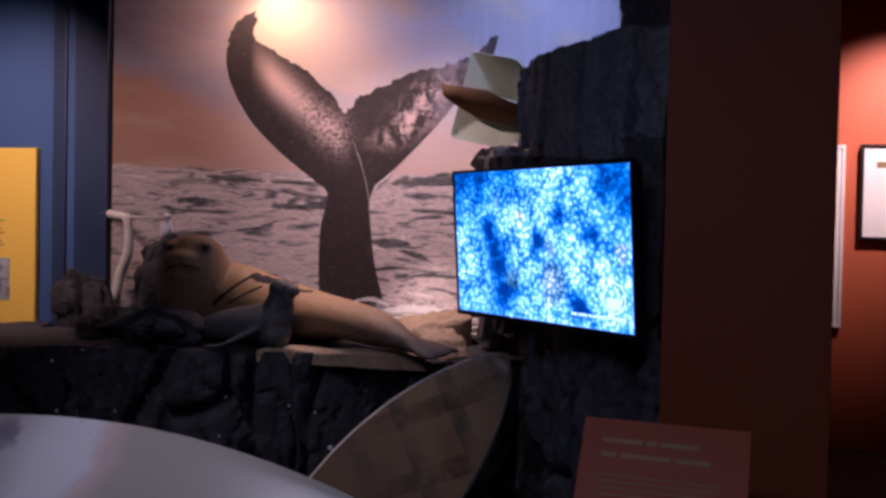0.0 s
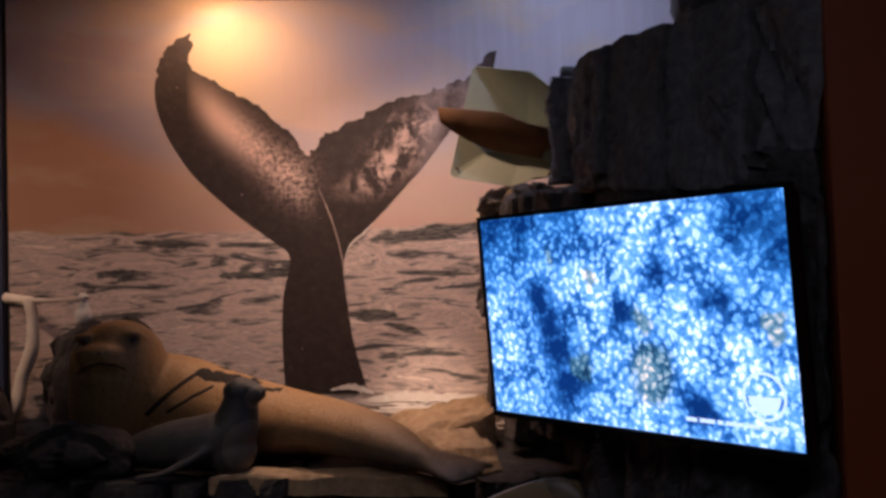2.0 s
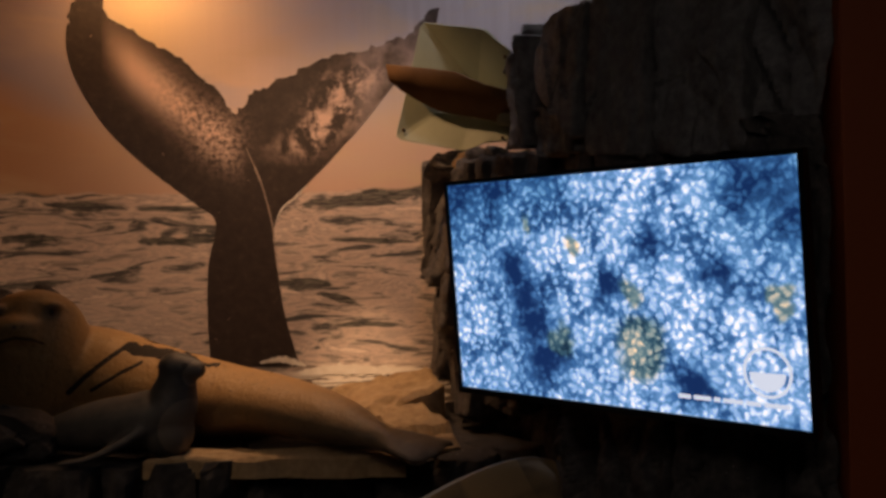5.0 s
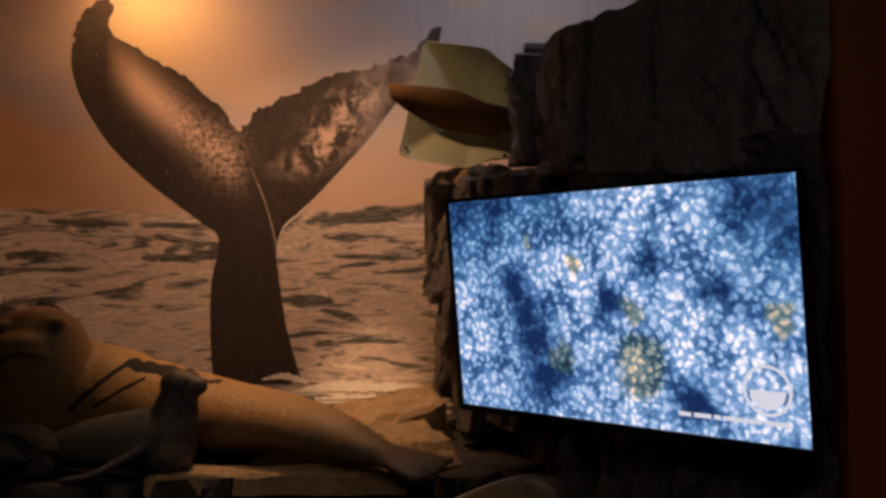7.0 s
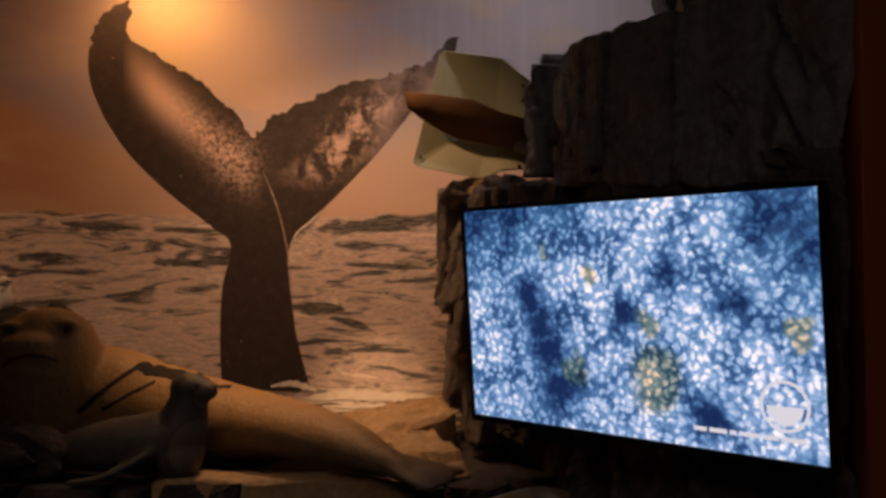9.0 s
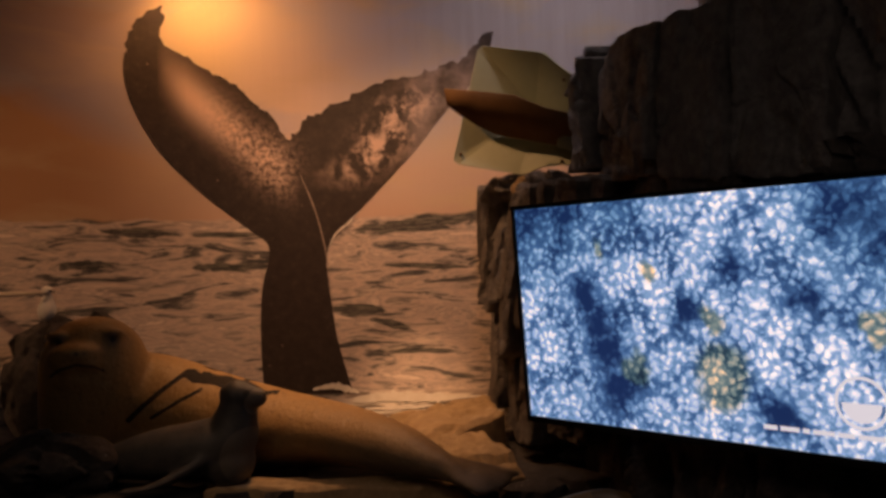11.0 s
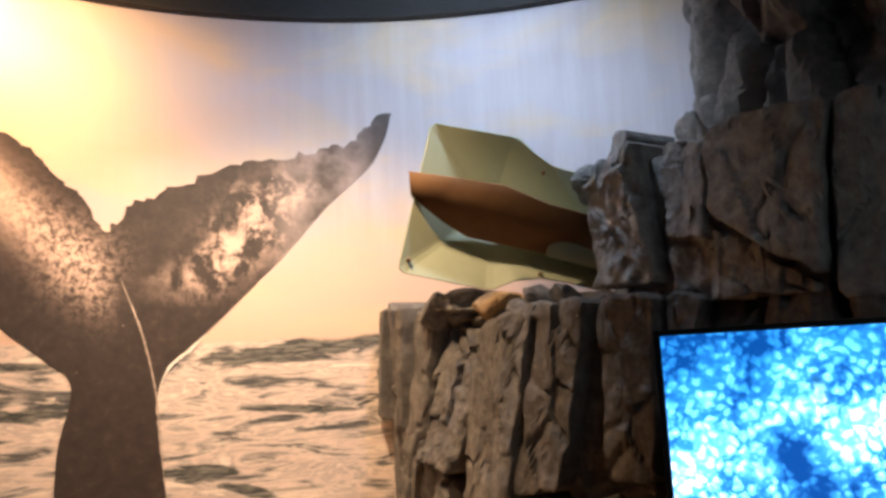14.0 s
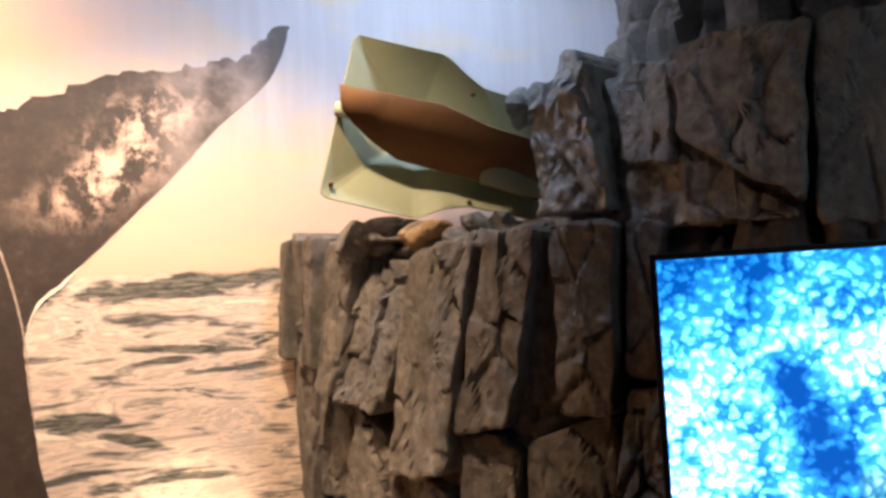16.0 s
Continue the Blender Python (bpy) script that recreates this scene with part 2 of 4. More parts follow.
def pup_material():
    """Dark grey back, paler muzzle and belly, dark nose and eye."""
    g = Graph("grey_pup_paint")
    p = g.place()
    x, y, z = g.split(p)
    n = g.noise(p, 12.0, 4.0)
    c = g.ramp(n, ((0.35, (0.045, 0.043, 0.043)), (0.65, (0.085, 0.078, 0.072))))
    chest = g.near(p, (((-0.93, 0.16, 0.97), 0.1), ((-0.91, 0.18, 1.15), 0.045)))
    c = g.mix(g.math("MULTIPLY", chest, 0.8), c, (0.15, 0.125, 0.1))
    dark = g.near(p, (((-0.88, 0.19, 1.163), 0.017), ((-0.935, 0.155, 1.18), 0.012)))
    c = g.mix(dark, c, (0.012, 0.011, 0.01))
    return g.finish(c, 0.55, 0.0, g.noise(p, 70.0, 3.0), 0.25, 0.005)


SEAL, PUP = seal_material(), pup_material()


def board_material(name, base, tint, stripes):
    g = Graph(name)
    uv = g.uv()
    x, y, _ = g.split(uv)
    blot = g.noise(uv, 3.0, 4.0)
    c = g.mix(g.ramp(blot, ((0.5, 0.0), (0.72, 0.8))), base, tint)
    for direction, step, colour, amount in stripes:
        w = g.math("ADD", g.math("MULTIPLY", x, direction[0]), g.math("MULTIPLY", y, direction[1]))
        w = g.math("FRACT", g.math("MULTIPLY", w, step))
        band = g.ramp(w, ((0.0, 1.0), (0.28, 1.0), (0.34, 0.0)))
        worn = g.ramp(g.noise(uv, 6.0, 5.0, 0.6), ((0.4, 0.1), (0.6, 1.0)))
        c = g.mix(g.math("MULTIPLY", g.math("MULTIPLY", band, amount), worn), c, colour)
    # darkens to deep brown towards the board's lower end, broken by the blots
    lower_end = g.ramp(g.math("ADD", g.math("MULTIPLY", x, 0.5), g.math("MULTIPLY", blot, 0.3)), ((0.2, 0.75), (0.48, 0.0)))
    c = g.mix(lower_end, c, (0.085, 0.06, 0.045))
    c = g.mix(g.math("MULTIPLY", g.noise(uv, 40.0, 4.0), 0.25), c, tuple(v * 0.5 for v in base))
    return g.finish(c, 0.3, 0.0, g.noise(uv, 60.0, 2.0), 0.04, 0.003)


BOARD_TAN = board_material("worn_skimboard_top", (0.5, 0.32, 0.15), (0.26, 0.15, 0.075), (((0.5, 1.0), 3.2, (0.1, 0.06, 0.035), 0.75), ((1.0, -0.35), 3.6, (0.12, 0.09, 0.07), 0.7)))


def white_board_material():
    """Beige foam, a chalk-white band with a pink edge, and a blue-grey print."""
    g = Graph("worn_white_board_top")
    uv = g.uv()
    x, y, _ = g.split(uv)
    n = g.noise(uv, 3.5, 5.0, 0.6)
    w = g.math("ADD", x, g.math("MULTIPLY", g.math("SUBTRACT", n, 0.5), 0.3))
    c = g.ramp(g.math("ADD", g.math("MULTIPLY", w, 0.5), 0.5), ((0.3, (0.6, 0.55, 0.47)), (0.42, (0.8, 0.79, 0.78)), (0.53, (0.78, 0.76, 0.75)), (0.57, (0.66, 0.5, 0.44)), (0.63, (0.43, 0.39, 0.3)), (1.0, (0.36, 0.33, 0.25))))
    d = g.math("ADD", g.math("MULTIPLY", g.math("ADD", w, 0.36), g.math("ADD", w, 0.36)), g.math("MULTIPLY", g.math("SUBTRACT", y, 0.16), g.math("SUBTRACT", y, 0.16)))
    blot = g.ramp(g.math("ADD", g.math("MULTIPLY", d, 40.0), g.math("MULTIPLY", g.noise(uv, 14.0, 4.0), 0.6)), ((0.35, 0.75), (0.7, 0.0)))
    c = g.mix(blot, c, (0.2, 0.18, 0.25))
    c = g.mix(g.math("MULTIPLY", g.noise(uv, 40.0, 4.0), 0.22), c, (0.38, 0.34, 0.3))
    return g.finish(c, 0.32, 0.0, g.noise(uv, 60.0, 2.0), 0.04, 0.003)


BOARD_WHITE = white_board_material()
RAIL = plain("cream_board_rail", (0.6, 0.56, 0.46), (0.68, 0.63, 0.52), 6.0, 0.35)

HORIZON = 1.855


def mural_material():
    """A printed sunset over a choppy sea, in metres along and up the sheet."""
    g = Graph("sunset_sea_print")
    uv = g.uv()
    u, v, _ = g.split(uv)
    soft = g.noise(g.scaled(uv, (0.7, 1.5, 1)), 1.3, 3.0, 0.5, 0.3)
    up = g.math("SUBTRACT", v, HORIZON)
    low = g.ramp(g.math("ADD", g.math("MULTIPLY", up, 0.9), g.math("MULTIPLY", g.math("SUBTRACT", soft, 0.5), 0.5)),
                 ((0.0, (0.66, 0.46, 0.36)), (0.25, (0.64, 0.5, 0.42)), (0.5, (0.5, 0.49, 0.54)), (0.8, (0.5, 0.48, 0.52)), (1.0, (0.46, 0.43, 0.46))))
    slant = g.math("ADD", up, g.math("MULTIPLY", g.math("ADD", u, 1.3), 0.41))
    left = g.ramp(g.math("ADD", slant, g.math("MULTIPLY", g.math("SUBTRACT", soft, 0.5), 0.25)),
                  ((0.0, (0.5, 0.28, 0.16)), (0.27, (0.53, 0.31, 0.19)), (0.42, (0.35, 0.32, 0.42)), (0.7, (0.4, 0.34, 0.42)), (1.0, (0.42, 0.33, 0.36))))
    sky = g.mix(g.ramp(g.math("ADD", g.math("MULTIPLY", u, 0.5), 1.15), ((0.35, 0.0), (0.75, 1.0))), left, low)
    # the print's sun glow and notch glow, warm lamp spill mixed into their colour
    du, dv = g.math("ADD", u, 1.0), g.math("SUBTRACT", v, 2.85)
    r2 = g.math("ADD", g.math("MULTIPLY", g.math("MULTIPLY", du, du), 2.6), g.math("MULTIPLY", dv, dv))
    glow = g.math("POWER", 2.718, g.math("MULTIPLY", r2, -3.6))
    glow = g.math("MULTIPLY", glow, g.ramp(g.math("ADD", u, 1.5), ((0.12, 0.25), (0.32, 1.0))))
    sky = g.mix(g.math("MULTIPLY", glow, 0.95), sky, (0.95, 0.78, 0.48))
    sky = g.mix(g.math("MULTIPLY", g.soft(uv, (((-0.55, 2.42, 0.0), 0.36),)), 0.7), sky, (0.88, 0.66, 0.52))
    cloud = g.noise(g.scaled(uv, (0.8, 2.2, 1), (3.1, 0.4, 0)), 1.8, 5.0, 0.55, 0.4)
    right = g.ramp(g.math("ADD", g.math("MULTIPLY", u, 0.4), 0.7), ((0.2, 0.35), (0.6, 0.5), (0.8, 0.9)))
    sky = g.mix(g.math("MULTIPLY", g.ramp(cloud, ((0.48, 0.0), (0.66, 1.0))), right), sky, (0.66, 0.53, 0.36))
    blue = g.noise(g.scaled(uv, (0.9, 1.6, 1), (9.3, 4.4, 0)), 1.7, 4.0, 0.5, 0.3)
    sky = g.mix(g.math("MULTIPLY", g.ramp(blue, ((0.5, 0.0), (0.68, 0.55))), g.ramp(up, ((0.2, 0.0), (0.5, 1.0)))), sky, (0.46, 0.5, 0.66))
    # the cool lamp's grazing vertical streaks, drawn into the sky's colour
    lamp_streaks = g.noise(g.scaled(uv, (9.0, 0.7, 1), (2.0, 5.0, 0)), 1.6, 4.0, 0.6)
    where = g.math("MULTIPLY", g.ramp(g.math("ADD", u, 0.5), ((0.3, 0.0), (0.85, 1.0))), g.ramp(up, ((0.25, 0.0), (0.6, 1.0), (0.95, 0.6))))
    sky = g.mix(g.math("MULTIPLY", g.ramp(lamp_streaks, ((0.42, 0.0), (0.64, 0.45))), where), sky, (0.66, 0.67, 0.72))
    # the sea: long swells, chop and dark troughs
    chop = g.noise(g.scaled(uv, (2.1, 10.0, 1)), 1.6, 6.0, 0.55, 1.5)
    swell = g.noise(g.scaled(uv, (0.8, 4.5, 1), (0.7, 2.0, 0)), 1.7, 4.0, 0.5, 0.6)
    fine = g.noise(g.scaled(uv, (5.0, 30.0, 1)), 2.5, 6.0, 0.65, 0.8)
    wave = g.math("ADD", g.math("MULTIPLY", chop, 0.6), g.math("ADD", g.math("MULTIPLY", swell, 0.22), g.math("MULTIPLY", fine, 0.18)))
    sea = g.ramp(wave, ((0.37, (0.04, 0.046, 0.048)), (0.42, (0.13, 0.122, 0.115)), (0.462, (0.42, 0.36, 0.32)), (0.51, (0.72, 0.58, 0.5)), (0.56, (0.46, 0.38, 0.34)), (0.61, (0.85, 0.72, 0.62))))
    glint = g.ramp(g.noise(g.scaled(uv, (3.0, 17.0, 1), (5.0, 1.0, 0)), 2.4, 6.0, 0.6, 0.7), ((0.58, 0.0), (0.63, 0.5)))
    sea = g.mix(glint, sea, (0.86, 0.74, 0.62))
    trough = g.ramp(g.noise(g.scaled(uv, (1.0, 6.5, 1), (1.4, 7.0, 0)), 2.3, 5.0, 0.55, 1.0), ((0.62, 0.0), (0.68, 0.6)))
    sea = g.mix(trough, sea, g.mix(fine, (0.03, 0.035, 0.03), (0.24, 0.22, 0.19)))
    # the large dark waves: place, half length, half height, slope
    dark = 0.0
    for at_u, at_v, long, tall, slope in ((0.2, 1.828, 0.42, 0.042, 0.12), (0.02, 1.79, 0.26, 0.018, 0.0), (0.14, 1.6, 0.22, 0.016, -0.06), (-0.24, 1.39, 0.16, 0.03, -0.03), (-0.05, 1.315, 0.1, 0.022, -0.25),
                                          (-0.82, 1.62, 0.22, 0.022, 0.0), (-1.26, 1.795, 0.2, 0.022, -0.06), (-0.88, 1.782, 0.16, 0.014, 0.0), (-1.5, 1.645, 0.14, 0.022, 0.0), (-1.5, 1.43, 0.16, 0.018, 0.04), (0.1, 1.185, 0.18, 0.014, 0.0)):
        a = g.math("DIVIDE", g.math("SUBTRACT", u, at_u), long)
        b = g.math("DIVIDE", g.math("SUBTRACT", g.math("SUBTRACT", v, at_v), g.math("MULTIPLY", g.math("SUBTRACT", u, at_u), slope)), tall)
        dark = g.math("MAXIMUM", dark, g.math("POWER", 2.718, g.math("MULTIPLY", g.math("ADD", g.math("MULTIPLY", a, a), g.math("MULTIPLY", b, b)), -1.0)))
    torn = g.math("MULTIPLY", g.math("SUBTRACT", g.noise(g.scaled(uv, (4.0, 14.0, 1), (3.0, 0.4, 0)), 2.2, 6.0, 0.62, 0.8), 0.5), 1.9)
    dark = g.ramp(g.math("ADD", dark, g.math("MULTIPLY", torn, g.math("POWER", dark, 0.4))), ((0.3, 0.0), (0.5, 1.0)))
    sea = g.mix(dark, sea, g.mix(g.ramp(fine, ((0.42, 0.0), (0.62, 1.0))), (0.028, 0.034, 0.032), (0.2, 0.19, 0.165)))
    surf = g.math("MULTIPLY", g.ramp(g.math("SUBTRACT", 1.5, v), ((0.5, 0.0), (0.54, 1.0))), g.ramp(g.math("ADD", u, 0.6), ((0.25, 0.0), (0.4, 1.0))))
    line_of_foam = g.ramp(g.noise(g.scaled(uv, (2.2, 13.0, 1), (0.4, 0.2, 0)), 1.7, 5.0, 0.5, 1.2), ((0.47, 0.0), (0.54, 1.0)))
    sea = g.mix(surf, sea, g.mix(line_of_foam, (0.16, 0.12, 0.085), (0.86, 0.8, 0.7)))
    edge = g.math("ADD", up, g.math("MULTIPLY", g.math("SUBTRACT", g.noise(g.scaled(uv, (3.0, 1.0, 1)), 2.0, 4.0), 0.5), 0.06))
    c = g.mix(g.ramp(g.math("ADD", g.math("MULTIPLY", edge, 20.0), 0.5), ((0.35, 0.0), (0.65, 1.0))), sea, sky)
    streak = g.noise(g.scaled(uv, (22.0, 0.5, 1)), 2.0, 3.0)
    c = g.mix(g.math("MULTIPLY", streak, 0.12), c, (0.3, 0.26, 0.26))
    return g.finish(c, 0.8, 0.0, streak, 0.05, 0.003)


def tail_material():
    """Printed wet skin: brown-grey, with lit barnacle patches that run across."""
    g = Graph("whale_skin_print")
    uv = g.uv()
    u, v, _ = g.split(uv)
    c = g.ramp(g.noise(uv, 20.0, 8.0, 0.7), ((0.34, (0.027, 0.019, 0.016)), (0.58, (0.045, 0.032, 0.027)), (0.82, (0.11, 0.08, 0.066))))
    lit = (0.86, 0.64, 0.54)
    spots = g.ramp(g.noise(uv, 42.0, 6.0, 0.7, 0.3), ((0.42, 0.0), (0.58, 1.0)))
    # a broad lit band down the left fluke, broken to barnacles at its low end
    line = g.math("ADD", v, g.math("SUBTRACT", g.math("MULTIPLY", u, 0.84), 1.60))
    band = g.math("POWER", 2.718, g.math("MULTIPLY", g.math("MULTIPLY", line, line), -78.0))
    fade = g.ramp(g.math("ADD", u, 1.3), ((0.12, 0.0), (0.26, 0.8), (0.4, 1.0), (0.66, 0.9), (0.8, 0.0)))
    broken = g.ramp(g.math("ADD", u, 1.3), ((0.32, 0.0), (0.58, 0.9)))
    keep = g.math("SUBTRACT", 1.0, g.math("MULTIPLY", broken, g.math("SUBTRACT", 1.0, spots)))
    c = g.mix(g.math("MULTIPLY", g.math("MULTIPLY", band, fade), g.math("MULTIPLY", keep, 1.0)), c, lit)
    # the right fluke: a steep broken streak
    line = g.math("SUBTRACT", g.math("SUBTRACT", v, 2.27), g.math("MULTIPLY", g.math("ADD", u, 0.045), 1.35))
    wander = g.math("MULTIPLY", g.math("SUBTRACT", g.noise(uv, 7.0, 4.0, 0.6), 0.5), 0.5)
    line = g.math("ADD", line, wander)
    band = g.math("POWER", 2.718, g.math("MULTIPLY", g.math("MULTIPLY", line, line), -38.0))
    fade = g.ramp(g.math("SUBTRACT", v, 1.9), ((0.08, 0.0), (0.24, 1.0), (0.5, 1.0), (0.66, 0.0)))
    patch = g.ramp(g.noise(g.scaled(uv, (1.25, 1.0, 1), (0.3, 0.9, 0)), 9.0, 8.0, 0.72, 0.3), ((0.46, 0.0), (0.56, 1.0)))
    c = g.mix(g.math("MULTIPLY", g.math("MULTIPLY", band, fade), g.math("MULTIPLY", patch, 0.8)), c, lit)
    # pale haze of the cool lamp, put into the colour of the outer half
    lamp_haze = g.math("MULTIPLY", g.ramp(u, ((0.0, 0.0), (0.2, 1.0), (0.34, 0.9), (0.44, 0.1))), g.ramp(g.noise(uv, 6.0, 4.0, 0.55), ((0.36, 0.1), (0.6, 0.75))))
    c = g.mix(g.math("MULTIPLY", lamp_haze, 0.85), c, (0.56, 0.47, 0.46))
    heart = g.soft(uv, (((-0.63, 2.14, 0.0), 0.12),))
    c = g.mix(g.math("MULTIPLY", g.math("MULTIPLY", heart, spots), 0.45), c, lit)
    barnacle = g.ramp(g.voronoi(uv, 22.0), ((0.04, 1.0), (0.09, 0.0)))
    few = g.ramp(g.noise(uv, 7.0, 2.0), ((0.58, 0.0), (0.66, 0.7)))
    c = g.mix(g.math("MULTIPLY", barnacle, few), c, lit)
    return g.finish(c, 0.5)


MURAL, TAIL = mural_material(), tail_material()
FOAM_INK = plain("white_foam_print", (0.78, 0.72, 0.62), (0.92, 0.88, 0.8), 30.0, 0.55, bump=0.0)
RIM_INK = plain("pale_rim_print", (0.25, 0.2, 0.17), (0.6, 0.5, 0.42), 40.0, 0.55, bump=0.0)


def screen_material():
    """A lit screen that shows a mound of knobbly pale-blue coral with dark clefts and tan clumps."""
    g = Graph("lit_reef_screen")
    uv = g.scaled(g.uv(), (1.78, 1.0, 1.0))
    bent = g.mix(0.07, uv, g.node("TexNoise", 1, inputs=(("Vector", uv), ("Scale", 8.0), ("Detail", 5.0))))
    bent = g.mix(0.035, bent, g.node("TexNoise", 1, inputs=(("Vector", uv), ("Scale", 26.0), ("Detail", 4.0))))
    head = g.ramp(g.cells(bent, 7.5), ((0.0, 1.0), (0.35, 0.85), (0.7, 0.15)))
    knob = g.ramp(g.cells(bent, 29.0), ((0.04, 1.0), (0.25, 0.75), (0.5, 0.0)))
    small = g.ramp(g.cells(bent, 52.0), ((0.05, 1.0), (0.45, 0.0)))
    grain = g.noise(uv, 30.0, 6.0, 0.7)
    swell = g.noise(uv, 2.6, 3.0, 0.5, 0.4)
    wander = g.mix(0.16, uv, g.node("TexNoise", 1, inputs=(("Vector", uv), ("Scale", 7.0), ("Detail", 5.0))))

    def clump(spots):
        return g.soft(wander, [((x * 1.5 + 0.08, 0.92 - y * 0.84, 0.08), r) for x, y, r in spots])

    tone = g.math("ADD", g.math("MULTIPLY", head, 0.3), g.math("ADD", g.math("MULTIPLY", knob, 0.33), g.math("ADD", g.math("MULTIPLY", small, 0.14), g.math("MULTIPLY", grain, 0.32))))
    tone = g.math("MULTIPLY", tone, g.ramp(swell, ((0.32, 0.8), (0.6, 1.1))))
    cleft = clump(((0.22, 0.40, 0.08), (0.25, 0.54, 0.1), (0.27, 0.68, 0.11), (0.31, 0.84, 0.12), (0.51, 0.50, 0.07), (0.79, 0.42, 0.06), (0.64, 0.26, 0.05), (0.73, 0.88, 0.08)))
    pool = clump(((0.03, 0.04, 0.22), (0.16, 0.05, 0.16), (0.32, 0.02, 0.13), (0.93, 0.1, 0.2), (1.0, 0.22, 0.15)))
    tone = g.math("MULTIPLY", tone, g.math("SUBTRACT", 1.0, g.math("MULTIPLY", g.math("MAXIMUM", cleft, g.math("MULTIPLY", pool, 0.7)), 0.86)))
    c = g.ramp(tone, ((0.12, (0.003, 0.02, 0.09)), (0.3, (0.022, 0.11, 0.3)), (0.46, (0.1, 0.28, 0.56)), (0.64, (0.3, 0.49, 0.8)), (0.86, (0.82, 0.91, 1.0))))
    tan = clump(((0.27, 0.21, 0.045), (0.42, 0.32, 0.05), (0.36, 0.72, 0.08), (0.60, 0.74, 0.13), (0.57, 0.52, 0.06), (0.95, 0.52, 0.06)))
    c = g.mix(g.ramp(g.math("ADD", tan, g.math("MULTIPLY", grain, 0.4)), ((0.55, 0.0), (0.85, 0.9))), c, (1.0, 0.68, 0.36), "MULTIPLY")
    c = g.mix(g.math("MULTIPLY", pool, 0.5), c, (0.6, 0.95, 0.9), "MULTIPLY")
    g.put(g.bsdf, "Emission Color", c)
    g.bsdf.inputs["Emission Strength"].default_value = 1.62
    return g.finish((0.01, 0.01, 0.012), 0.25)


SCREEN = screen_material()
LOGO = Graph("lit_white_mark")
LOGO.put(LOGO.bsdf, "Emission Color", (0.62, 0.78, 1.0))
LOGO.bsdf.inputs["Emission Strength"].default_value = 1.1
LOGO = LOGO.finish((0.02, 0.02, 0.02), 0.3)


# ---------------------------------------------------------------- builders
def mesh_of(bm, name, material, smooth=False):
    me = bpy.data.meshes.new(name)
    bmesh.ops.recalc_face_normals(bm, faces=bm.faces)
    if smooth:
        for f in bm.faces:
            f.smooth = True
    bm.to_mesh(me)
    bm.free()
    for m in material if isinstance(material, (list, tuple)) else (material,):
        me.materials.append(m)
    return me


def thing(name, bm, material, label, category, smooth=False, group="", kind=""):
    return tagged(new(name, mesh_of(bm, name, material, smooth)), label, category, group, kind)


def root(name, label, category, at=(0, 0, 0), group="", kind=""):
    ob = new(name)
    ob.matrix_world = at if isinstance(at, Matrix) else Matrix.Translation(at)
    return tagged(ob, label, category, group, kind)


def part(name, bm, material, parent, label="", smooth=False):
    """A mesh made in world metres (or in its parent's, if local) under a thing."""
    ob = new(name, mesh_of(bm, name, material, smooth))
    ob.parent = parent
    if label:
        ob["label"] = label
    return ob


def box(bm, lo, hi, bevel=0.0, m=None):
    r = bmesh.ops.create_cube(bm, size=1.0)
    vs = r["verts"]
    size = [h - l for l, h in zip(lo, hi)]
    mid = [(h + l) / 2 for l, h in zip(lo, hi)]
    for v in vs:
        v.co = Vector([c * s + o for c, s, o in zip(v.co, size, mid)])
    if bevel:
        es = list({e for v in vs for e in v.link_edges})
        r = bmesh.ops.bevel(bm, geom=es, offset=bevel, segments=2, affect="EDGES", profile=0.6)
        vs = list({v for f in r["faces"] for v in f.verts} | {v for v in vs if v.is_valid})
    if m is not None:
        for v in vs:
            v.co = m @ v.co
    return bm


def boxed(lo, hi, bevel=0.0, m=None):
    return box(bmesh.new(), lo, hi, bevel, m)


def spline(points, steps=8, closed=False):
    """Catmull-Rom through points of any size of tuple."""
    n, out = len(points), []
    for i in range(n if closed else n - 1):
        a, b, c, d = (points[(i + k) % n] if closed else points[min(max(i + k, 0), n - 1)] for k in (-1, 0, 1, 2))
        for j in range(steps):
            t = j / steps
            out.append(tuple(0.5 * (2 * q + (r - p) * t + (2 * p - 5 * q + 4 * r - s) * t * t + (3 * q - p - 3 * r + s) * t ** 3)
                             for p, q, r, s in zip(a, b, c, d)))
    if not closed:
        out.append(tuple(points[-1]))
    return out


def loft(bm, rings, n=20, steps=6, index=0, up=(0, 0, 1)):
    """A tube through rings (x, y, z, side radius, height radius), closed at its ends."""
    rows = spline(rings, steps)
    made = []
    for i, (x, y, z, a, b) in enumerate(rows):
        p, q = Vector(rows[max(i - 1, 0)][:3]), Vector(rows[min(i + 1, len(rows) - 1)][:3])
        d = (q - p).normalized()
        side = d.cross(Vector(up))
        side = side.normalized() if side.length > 1e-4 else Vector((1, 0, 0))
        top = side.cross(d).normalized()
        made.append([bm.verts.new(Vector((x, y, z)) + side * math.cos(k * math.tau / n) * max(a, 1e-3) + top * math.sin(k * math.tau / n) * max(b, 1e-3))
                     for k in range(n)])
    fs = []
    for r, s in zip(made, made[1:]):
        for k in range(n):
            fs.append(bm.faces.new((r[k], r[(k + 1) % n], s[(k + 1) % n], s[k])))
    fs.append(bm.faces.new(made[0]))
    fs.append(bm.faces.new(list(reversed(made[-1]))))
    for f in fs:
        f.material_index = index
    return bm


def ball(bm, centre, radii, index=0, m=None, u=18, v=12):
    r = bmesh.ops.create_uvsphere(bm, u_segments=u, v_segments=v, radius=1.0)
